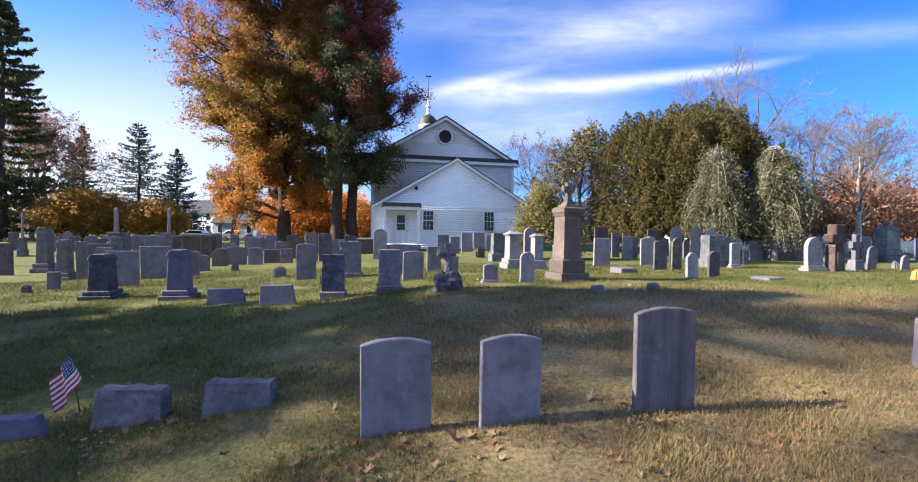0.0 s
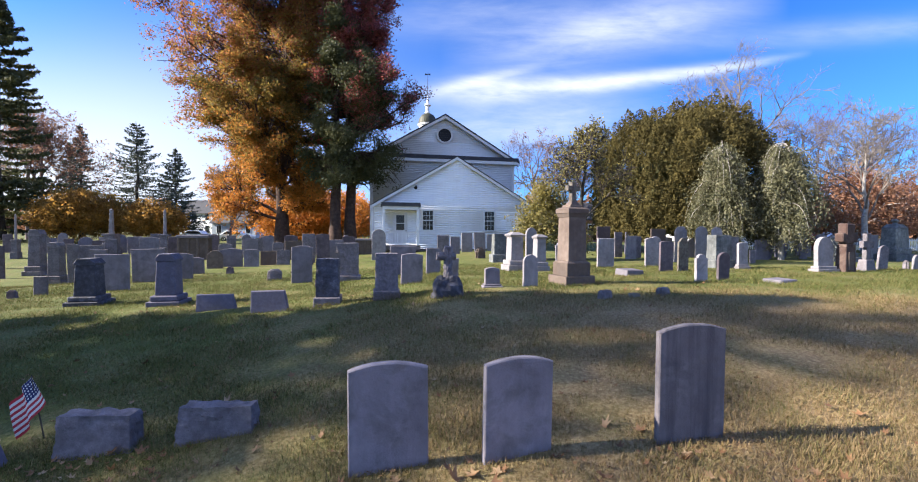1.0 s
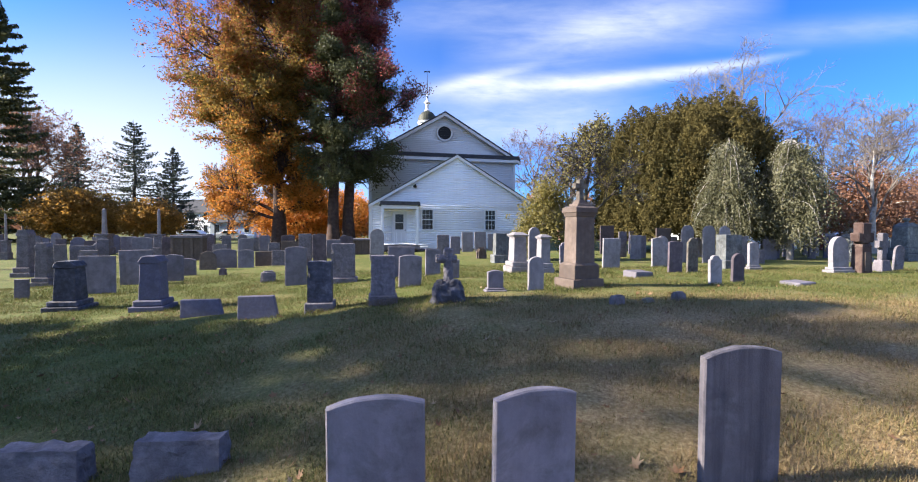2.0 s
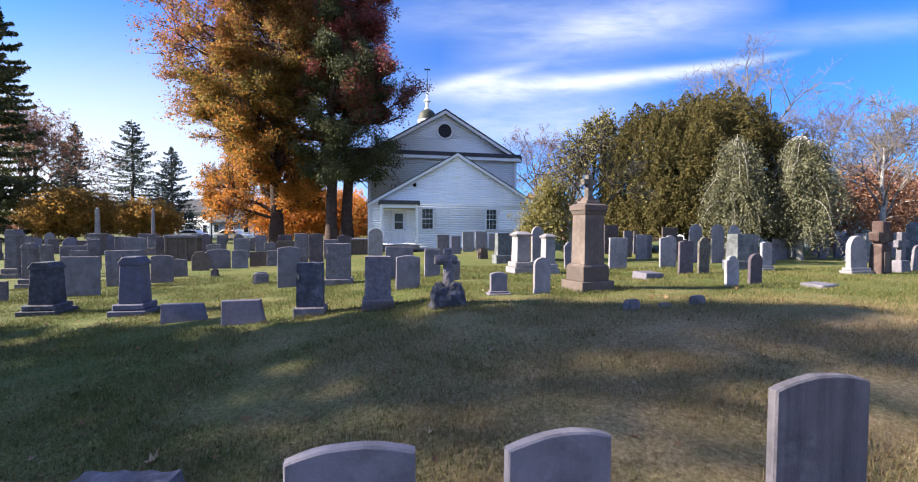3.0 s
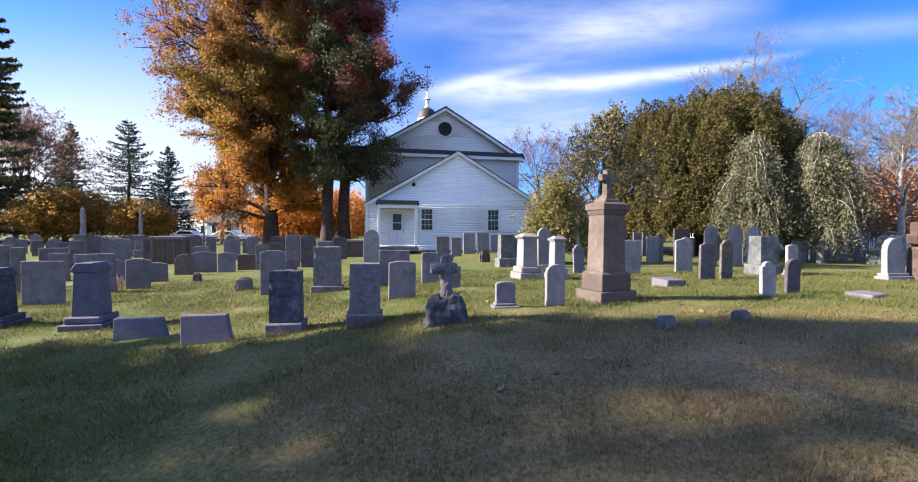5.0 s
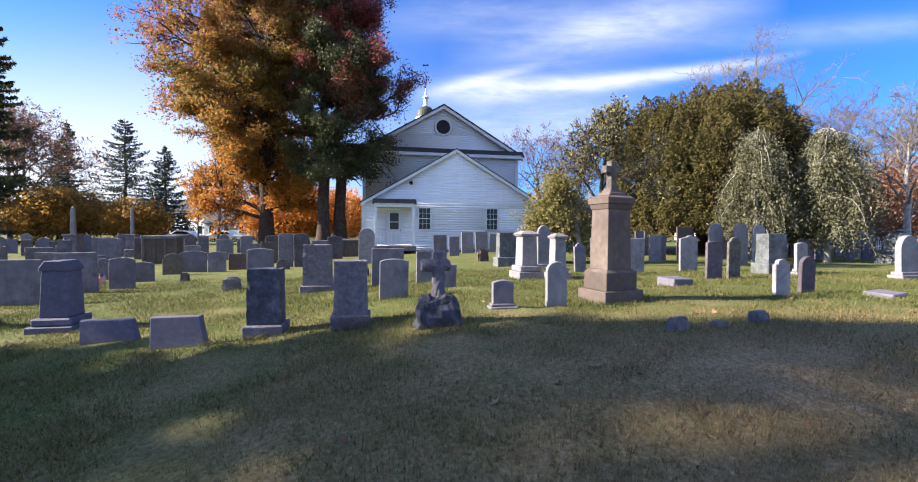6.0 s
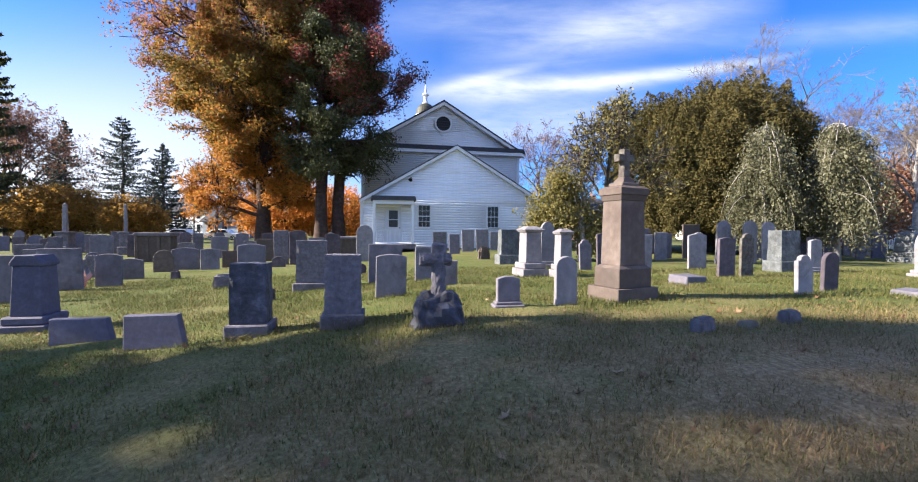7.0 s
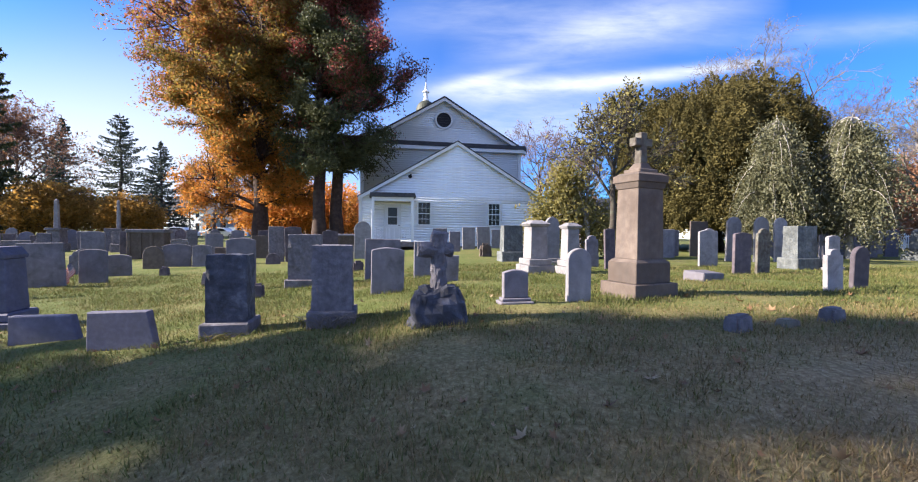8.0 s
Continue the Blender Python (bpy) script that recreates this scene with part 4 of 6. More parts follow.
def table_tomb(x, y, w, h):
    ob = thing("table_tomb", at_ground(x, y, 12), "brown stone table tomb with a wide flat lid", "tomb")
    part("chest", box(-w * 0.44, w * 0.44, -0.4, 0.4, -0.15, h * 0.88, 0.01), M["brown"], ob)
    for s in (-0.44, -0.15, 0.15, 0.44):
        part("pilaster", box(s * w - 0.07, s * w + 0.07, -0.45, -0.40, 0, h * 0.88, 0.01), M["brown"], ob)
    part("lid", box(-w / 2, w / 2, -0.5, 0.5, h * 0.882, h, 0.02), M["marble"], ob, "grey slab lid")


# first row, along the path
tablet(-0.48, 3.2, 0.55, 0.76, "seg", "marble", 12, 0.06, 1.0, -0.6)
tablet(0.43, 3.27, 0.53, 0.71, "seg", "marble", 15, 0.06, -1.2, 1.2)
tablet(1.78, 3.47, 0.59, 0.89, "seg", "streak", 14, 0.055, 0.6, -0.4)
pillow(-3.17, 3.95, 0.64, 0.32, rot=4, d=0.19)
pillow(-2.13, 3.98, 0.64, 0.27, rot=4, d=0.19)
slant_marker(-4.28, 3.75, 0.86, 0.22, "bluegranite", 8)
tablet(5.36, 4.55, 0.50, 0.56, "seg", "marble", 10)
pedestal_with_cross()
cross_on_rock(-0.21, 8.22)
# the rest of the churchyard
slant_marker(-5.10, 8.90, 0.84, 0.35, "bluegranite")
slant_marker(-3.77, 8.45, 0.75, 0.41, "bluegranite")
rough_die(-2.68, 8.70, 0.58, 0.93, "darkgranite")
rough_die(-1.49, 8.75, 0.60, 0.91, "granite")
tablet(0.71, 9.00, 0.43, 0.44, "seg", "marble", base=True)
tablet(1.55, 9.17, 0.33, 0.70, "round", "pale")
lump(2.68, 7.80, 0.29, 0.15, "granite")
lump(3.28, 7.95, 0.23, 0.07, "brownlichen")
lump(3.94, 8.20, 0.28, 0.14, "granite")
tablet(6.02, 10.45, 0.34, 0.68, "shoulder", "pale")
tablet(6.82, 10.85, 0.35, 0.72, "round", "slate")
pillar(-6.87, 10.00, 0.93, 1.21, "bluegranite")
pillar(-9.03, 10.30, 0.97, 1.13, "darkgranite")
tablet(-4.88, 13.00, 0.61, 1.17, "seg", "marble")
rough_die(-3.52, 13.20, 0.91, 1.17, "granite")
tablet(-4.08, 21.00, 0.69, 1.57, "round", "pale")
tablet(-1.84, 13.65, 0.83, 0.94, "flat", "marble")
tablet(-1.21, 10.80, 0.55, 0.77, "seg", "marble")
tablet(-0.81, 13.25, 0.46, 0.80, "flat", "marble")
tablet(-0.76, 20.00, 0.56, 1.16, "flat", "granite")
tablet(-0.20, 11.76, 0.37, 0.51, "flat", "marble")
tablet(0.52, 26.41, 0.71, 1.23, "flat", "pale", tilt=-6, note="leaning by the church wall")
tablet(1.35, 26.51, 0.75, 1.26, "flat", "pale", tilt=-6, note="leaning by the church wall")
tablet(2.23, 28.16, 0.63, 1.11, "flat", "pale", tilt=-6, note="leaning by the church wall")
tablet(-0.22, 24.06, 0.55, 1.01, "flat", "marble", tilt=-6, note="leaning by the church wall")
rough_die(1.80, 18.00, 0.95, 1.22, "greygreen", d=0.45, base=0.33, slim=0.8)
lump(1.05, 20.31, 0.52, 0.54, "brown")
capped_pedestal(1.83, 13.70, 0.84, 1.25, "pale")
tablet(2.87, 16.50, 0.60, 1.48, "round", "pale", base=True, t=0.13)
capped_pedestal(2.56, 13.30, 0.61, 1.18, "pale")
tablet(3.80, 15.51, 0.38, 0.92, "shoulder", "marble")
tablet(4.08, 14.91, 0.30, 1.10, "seg", "slate")
tablet(6.32, 24.00, 0.81, 1.60, "flat", "slate")
tablet(8.06, 17.07, 0.57, 1.17, "round", "pale")
tablet(10.14, 19.00, 0.65, 1.63, "round", "pale")
tablet(6.81, 13.72, 0.51, 1.00, "seg", "slate")
tablet(10.81, 18.50, 0.63, 1.62, "round", "pale")
tablet(7.50, 13.97, 0.40, 1.11, "shoulder", "brownlichen")
tablet(11.52, 18.50, 0.54, 1.59, "round", "pale")
rough_die(9.69, 15.50, 0.96, 1.23, "greygreen", d=0.45, base=0.33, slim=0.8)
tablet(10.34, 15.17, 0.53, 0.97, "seg", "pale", base=True)
tablet(18.14, 21.79, 0.46, 1.13, "flat", "granite", lean=8, note="leaning to one side")
tablet(10.40, 21.58, 0.84, 1.52, "flat", "brown")
tablet(9.16, 21.37, 0.58, 1.13, "flat", "granite")
tablet(8.49, 22.00, 0.44, 1.33, "flat", "granite")
tablet(5.51, 15.64, 0.69, 1.08, "flat", "pale")
tablet(8.61, 20.70, 0.59, 1.16, "flat", "pale")
tablet(7.67, 16.45, 0.68, 1.12, "seg", "pale")
ledger(4.93, 12.11, 0.73, 0.17)
ledger(8.06, 10.55, 0.86, 0.07)
tablet(12.26, 14.00, 0.85, 1.18, "round", "pale", base=True, t=0.13)
brown_cross(12.98, 14.00, 1.63)
stone_cross(14.50, 14.82, 0.53, 1.32)
tablet(15.52, 15.27, 0.44, 0.90, "round", "granite", lean=6, note="leaning to one side")
tiered(22.11, 21.00, 1.33, 2.10)
lump(16.97, 15.77, 0.30, 0.32, "granite")
tablet(17.08, 15.52, 0.40, 0.56, "round", "pale")
tiered(18.49, 20.00, 1.29, 1.45)
lump(12.40, 10.97, 0.30, 0.28, "orange")
tablet(18.20, 25.00, 0.65, 1.71, "flat", "slate")
tablet(20.38, 27.00, 0.58, 1.56, "flat", "granite")
tablet(21.18, 27.00, 0.78, 1.45, "flat", "slate")
tablet(12.94, 18.27, 0.29, 0.60, "flat", "granite")
tablet(8.77, 25.00, 0.90, 1.67, "flat", "slate")
tablet(11.93, 18.00, 0.44, 1.17, "flat", "granite")
obelisk(-25.78, 24.00, 0.69, 2.60, 0.42, "slim grey granite obelisk on a pedestal")
pillar(-20.38, 20.00, 1.07, 2.20, "granite")
pillar(-16.97, 17.50, 0.96, 1.75, "granite")
tablet(-11.80, 11.82, 0.32, 0.52, "flat", "granite")
tablet(-10.37, 12.52, 0.88, 1.08, "flat", "marble")
tablet(-10.49, 14.12, 0.96, 1.13, "flat", "marble")
lump(-12.06, 11.32, 0.25, 0.21, "slate")
tablet(-10.46, 17.78, 0.64, 0.79, "round", "brown")
tablet(-10.17, 18.53, 0.91, 0.82, "seg", "marble")
tablet(-8.86, 19.28, 0.72, 0.64, "flat", "brown")
tablet(-8.18, 19.28, 0.58, 0.69, "flat", "granite")
lump(-6.33, 14.32, 0.50, 0.35, "granite")
lump(-8.91, 16.17, 0.30, 0.28, "slate")
tablet(-10.27, 16.13, 0.71, 0.66, "seg", "marble")
tablet(-9.81, 14.78, 0.67, 0.92, "seg", "marble")
tablet(-12.32, 17.00, 0.47, 0.77, "shoulder", "granite")
tablet(-9.27, 18.53, 0.63, 0.78, "seg", "marble")
lump(-3.09, 16.30, 0.34, 0.30, "slate")
tablet(-7.01, 19.19, 0.51, 0.41, "round", "slate")
lump(-3.89, 11.74, 0.28, 0.27, "slate")
tablet(-7.24, 20.00, 0.57, 1.41, "flat", "granite")
tablet(-6.56, 20.00, 0.62, 1.40, "seg", "slate")
tablet(-8.79, 22.00, 0.87, 1.00, "flat", "brown")
tablet(-13.25, 24.00, 0.48, 1.30, "flat", "granite")
tablet(-12.13, 24.00, 0.80, 1.11, "seg", "marble")
obelisk(-21.91, 26.00, 1.42, 2.87, 0.45, "tall pale shaft on a broad granite pedestal")
obelisk(-18.54, 26.00, 1.05, 2.84, 0.45, "tall pale shaft on a broad granite pedestal")
table_tomb(-15.31, 24.00, 1.65, 1.39)
tablet(-19.86, 27.00, 0.66, 1.29, "flat", "granite")
tablet(-17.31, 25.00, 0.61, 1.19, "flat", "slate")
tablet(-18.52, 22.00, 0.58, 1.53, "flat", "granite")
tablet(-17.26, 23.00, 1.01, 1.47, "seg", "marble")
tablet(-15.28, 16.50, 0.40, 1.62, "flat", "granite")
tablet(-18.66, 21.00, 1.06, 1.35, "flat", "granite")
tablet(-20.93, 18.77, 0.54, 1.49, "flat", "slate")


def far_row(seed, x0, x1, y0, y1, n, tops, stones):
    """The crowded rows further back, set out with a gap to every neighbour."""
    rng = random.Random(seed)
    taken = [(ob.matrix_world.translation.x, ob.matrix_world.translation.y) for ob in scene.collection.all_objects if ob.parent is None and ob.name.split(".")[0] != "church"]
    made = 0
    for _ in range(n * 30):
        x, y = rng.uniform(x0, x1), rng.uniform(y0, y1)
        if made == n:
            break
        if min((math.hypot(x - a, y - b) for a, b in taken), default=9) < 1.15:
            continue
        taken.append((x, y))
        made += 1
        tablet(x, y, rng.uniform(0.5, 0.9), rng.uniform(0.85, 1.35), rng.choice(tops), rng.choice(stones))


far_row(3, -30.0, -14.0, 20.0, 31.0, 26, ["seg", "flat", "round"], ["granite", "marble", "slate", "bluegranite"])
far_row(4, -14.0, -6.5, 21.0, 27.5, 10, ["seg", "flat", "round"], ["granite", "marble", "slate"])
far_row(5, 7.0, 26.0, 20.0, 25.5, 20, ["seg", "flat", "round"], ["granite", "marble", "bluegranite", "pale"])


# ---- trees ----
def unit(a):
    return a / np.maximum(np.linalg.norm(a, axis=-1, keepdims=True), 1e-9)


def leaf_cloud(name, pts, size, material, rng, narrow=0.5, hang=0.0):
    """Small folded leaves at the points: four corners each, every leaf turned its own way."""
    n = len(pts)
    size = size * rng.uniform(0.6, 1.35, (n, 1))
    a = rng.normal(size=(n, 3))
    a[:, 2] -= hang * np.abs(a[:, 2]) * 3
    a[:, 2] -= hang * 1.5
    a = unit(a)
    b = unit(np.cross(a, rng.normal(size=(n, 3))))
    c = np.cross(a, b) * 0.18
    v = np.stack([pts + a * size, pts + (b * narrow + c) * size, pts - a * size, pts + (-b * narrow + c) * size], 1).reshape(-1, 3)
    f = np.arange(4 * n).reshape(-1, 4)
    return mesh_of(name, v, f, material)


def tubes(name, segs, material, sides=5):
    """Tapered round limbs from (start, end, radius, radius) pieces."""
    p0, p1 = np.array([s[0] for s in segs], float), np.array([s[1] for s in segs], float)
    r0, r1 = np.array([s[2] for s in segs], float), np.array([s[3] for s in segs], float)
    d = unit(p1 - p0)
    ref = np.where(np.abs(d[:, 2:3]) > 0.9, np.array([[1.0, 0, 0]]), np.array([[0, 0, 1.0]]))
    a = unit(np.cross(d, ref))
    b = np.cross(d, a)
    ang = np.arange(sides) * 2 * math.pi / sides
    ring = a[:, None] * np.cos(ang)[None, :, None] + b[:, None] * np.sin(ang)[None, :, None]
    v = np.concatenate([p0[:, None] + ring * r0[:, None, None], p1[:, None] + ring * r1[:, None, None]], 1).reshape(-1, 3)
    k = np.arange(len(segs))[:, None] * 2 * sides
    i = np.arange(sides)[None]
    j = (i + 1) % sides
    f = np.stack([k + i, k + j, k + sides + j, k + sides + i], -1).reshape(-1, 4)
    me = mesh_of(name, v, f, material)
    me.polygons.foreach_set("use_smooth", np.ones(len(me.polygons), bool))
    return me


def grow(rng, p, d, length, r, depth, segs, tips, wander=0.3, lift=0.06, kids=2, shrink=0.62, steps=4, r_min=0.008):
    """A limb that wanders, thins and forks."""
    p, d = np.array(p, float), unit(np.array(d, float))
    for i in range(steps):
        d = unit(d + rng.normal(0, wander, 3) * 0.6 + np.array([0, 0, lift]))
        q = p + d * length / steps
        r2 = max(r * (1 - 0.55 / steps), r_min)
        segs.append((p, q, r, r2))
        p, r = q, r2
        tips.append(p)
        if depth > 0 and i >= 1:
            for _ in range(kids if rng.random() < 0.85 else kids - 1):
                side = unit(np.cross(d, rng.normal(size=3)))
                grow(rng, p, d * 0.75 + side * 0.8, length * shrink * rng.uniform(0.65, 1.1), max(r * 0.6, r_min), depth - 1, segs, tips, wander, lift, kids, shrink, steps, r_min)


def trunk_line(rng, h, r, lean=(0, 0), steps=10, flare=1.5):
    pts = [np.array([lean[0] * k + 0.06 * h * 0.1 * rng.normal() * min(k * 3, 1), lean[1] * k + 0.006 * h * rng.normal() * min(k * 3, 1), h * k]) for k in np.linspace(0, 1, steps + 1)]
    pts[0][2] = -0.3
    rad = [r * (flare if i == 0 else 1.0) * (1 - i / (steps + 0.6)) ** 0.8 for i in range(steps + 1)]
    return [(pts[i], pts[i + 1], rad[i], rad[i + 1]) for i in range(steps)], pts


def at_height(pts, h, z):
    k = min(max(z / h, 0), 0.999) * (len(pts) - 1)
    i = int(k)
    return pts[i] + (pts[i + 1] - pts[i]) * (k - i)


def tree(name, x, y, label, category="tree", group="trees of the churchyard"):
    return thing(name, pose(x, y, gz(x, y)), label, category, group)


def feathery(x, y, h, r, reach, z_low, limbs, crowns, seed, label, bark="redbark", size=0.16, per=16, rise=(0.1, 0.6), gap=-0.08, spray=0.30):
    """A tall soft-needled tree. reach(z, angle): how far the limbs go; crowns: (name, material, chooser(points, rng) -> mask)."""
    rng = np.random.default_rng(seed)
    ob = tree("tree", x, y, label)
    segs, line = trunk_line(rng, h, r)
    part("trunk", tubes("trunk", segs, M[bark], 10), M[bark], ob)
    wood, tips = [], []
    for i in range(limbs):
        z = z_low + (h - z_low - 0.5) * (i / limbs) ** 0.9
        a = rng.uniform(0, 2 * math.pi)
        far = reach(z, a) * rng.uniform(0.65, 1.08)
        p = at_height(line, h, z)
        d = np.array([math.cos(a), math.sin(a), rng.uniform(*rise)])
        grow(rng, p, d, far, max(0.035, r * 0.32 * (1 - z / h) + 0.02), 2, wood, tips, 0.2, 0.03, 2, 0.42, 6)
    wood = [q for q in wood if q[2] > 0.016 or rng.random() < 0.15]
    part("branchwork", tubes("branchwork", wood, M[bark], 3), M[bark], ob)
    tips = np.array(tips)
    axis = np.array([at_height(line, h, z) for z in tips[:, 2]])
    tips = tips[np.linalg.norm((tips - axis)[:, :2], axis=1) > 0.9]
    pts = np.repeat(tips, per, 0)
    pts = pts + rng.normal(0, spray, pts.shape) * np.array([1, 1, 0.75])
    gaps = np.array([noise.noise(Vector(q) * 0.55 + Vector((seed, 0, 0))) + 0.6 * noise.noise(Vector(q) * 1.5 + Vector((0, seed, 0))) for q in pts[::per]])
    keep = np.repeat(gaps, per)[: len(pts)] > gap
    pts = pts[keep]
    left = np.ones(len(pts), bool)
    for cname, mat_, choose in crowns:
        pick = left & choose(pts, rng)
        left &= ~pick
        if pick.any():
            part(cname, leaf_cloud(cname, pts[pick], size, M[mat_], rng, 0.42, 0.2), M[mat_], ob)
    return ob


def conifer(x, y, h, r, seed, label, leaf="spruce", z_low=0.1, bark="bark", size=0.16, density=1.0, droop=0.25, power=0.8):
    """A spruce: whorls of drooping boughs on a straight trunk."""
    rng = np.random.default_rng(seed)
    ob = tree("spruce_tree", x, y, label)
    segs, line = trunk_line(rng, h, h * 0.014 + 0.06)
    part("trunk", tubes("trunk", segs, M[bark], 8), M[bark], ob)
    wood, pts = [], []
    z = h * z_low
    while z < h * 0.985:
        k = (z - h * z_low) / (h * (1 - z_low))
        for _ in range(int(5 + rng.integers(0, 3))):
            a = rng.uniform(0, 2 * math.pi)
            far = (r * (1 - k) ** power + 0.12) * rng.uniform(0.6, 1.12)
            s = np.linspace(0, 1, 6)[:, None]
            bough = at_height(line, h, z) + s * far * np.array([[math.cos(a), math.sin(a), 0]]) + np.array([[0, 0, 1.0]]) * far * (0.30 * k * s - droop * s + 0.22 * s ** 2.5)
            rr = 0.012 * far + 0.008
            wood += [(bough[i], bough[i + 1], rr * (1 - i / 6), rr * (1 - (i + 1) / 6)) for i in range(5)]
            n = int(density * (10 + 34 * far / r * (r / 4)))
            u_ = rng.uniform(0.12, 1, n) ** 0.8
            base = np.stack([np.interp(u_, s[:, 0], bough[:, c]) for c in range(3)], -1)
            side = np.array([[-math.sin(a), math.cos(a), 0]])
            width = 0.22 * far * (1.1 - u_)[:, None] + 0.08
            pts.append(base + side * rng.normal(0, 0.6, (n, 1)) * width + np.array([[0, 0, -1.0]]) * np.abs(rng.normal(0, 0.13, (n, 1))) * (0.4 + far * 0.25))
        z += h * (0.024 + 0.008 * rng.random()) * (1.15 - 0.4 * k)
    part("branchwork", tubes("branchwork", wood, M[bark], 4), M[bark], ob)
    part("crown", leaf_cloud("crown", np.concatenate(pts), size, M[leaf], rng, 0.36, 0.25), M[leaf], ob)
    return ob


def blob_points(rng, blobs, n, seed, shell=0.22, lumps=0.16, freq=1.1):
    """Points in the outer shell of several overlapping rounded masses, with bulges and hollows."""
    vol = np.array([b[3] * b[4] * 1.0 for b in blobs])
    counts = (n * vol / vol.sum()).astype(int)
    out = []
    for (bx, by, bz, br, bh), c in zip(blobs, counts):
        d = unit(rng.normal(size=(c, 3)))
        bump = np.array([noise.noise(Vector(q) * 2.6 * freq + Vector((seed, bx, bz))) + 0.6 * noise.noise(Vector(q) * 6.5 * freq + Vector((bz, seed, bx))) for q in d])
        rad = 1 + lumps * bump - shell * rng.random(c) ** 1.6
        out.append(np.array([bx, by, bz]) + d * rad[:, None] * np.array([br, br, bh]))
    return np.concatenate(out)


def bushy(x, y, blobs, n, leaf, seed, label, size=0.14, trunk_h=2.0, trunk_r=0.2, bark="bark", shell=0.25, lumps=0.16, narrow=0.5, hang=0.1, name="tree", limbs=10):
    """A tree or shrub whose crown is made of several leafy masses."""
    rng = np.random.default_rng(seed)
    ob = tree(name, x, y, label)
    segs, line = trunk_line(rng, trunk_h, trunk_r, steps=5)
    wood, tips = [], []
    for b in [blobs[i % len(blobs)] for i in range(limbs)]:
        p = at_height(line, trunk_h, trunk_h * rng.uniform(0.5, 0.98))
        goal = np.array(b[:3]) + rng.normal(0, 0.3, 3) * b[3]
        grow(rng, p, goal - p, np.linalg.norm(goal - p), trunk_r * 0.42, 1, wood, tips, 0.22, 0.02, 2, 0.5, 5)
    part("trunk", tubes("trunk", segs, M[bark], 8), M[bark], ob)
    part("branchwork", tubes("branchwork", wood, M[bark], 4), M[bark], ob)
    pts = blob_points(rng, blobs, n, seed, shell, lumps)
    pts = pts[pts[:, 2] > 0.05]
    part("crown", leaf_cloud("crown", pts, size, M[leaf], rng, narrow, hang), M[leaf], ob)
    return ob


def bare(x, y, h, r, seed, label, bark="twig", depth=3, spread=0.5, kids=2, leaf=None, leaves=0, size=0.1, first=0.3, reach=0.42):
    """A leafless tree: trunk, forking limbs and twigs, with a few last leaves where it has them."""
    rng = np.random.default_rng(seed)
    ob = tree("bare_tree", x, y, label)
    segs, line = trunk_line(rng, h * 0.7, r, lean=(rng.normal(0, 0.03 * h), 0), steps=8, flare=1.3)
    part("trunk", tubes("trunk", segs, M[bark], 8), M[bark], ob)
    wood, tips = [], []
    for i in range(11):
        z = h * 0.7 * (first + (1 - first) * i / 10.5)
        a = i * 2.4 + rng.normal(0, 0.4)
        p = at_height(line, h * 0.7, z)
        grow(rng, p, (math.cos(a) * spread, math.sin(a) * spread, 0.75), h * (reach - 0.018 * i), r * 0.42 * (1 - 0.05 * i), depth, wood, tips, 0.28, 0.05, kids, 0.58, 4, 0.012)
    fine_wood = {"palebark": "twig"}.get(bark, bark)
    part("branchwork", tubes("branchwork", wood, M[fine_wood], 4), M[fine_wood], ob)
    if leaf:
        tips = np.array(tips)
        pts = tips[rng.integers(0, len(tips), leaves)] + rng.normal(0, 0.16, (leaves, 3))
        part("crown", leaf_cloud("crown", pts, size, M[leaf], rng, 0.55, 0.1), M[leaf], ob)
    return ob


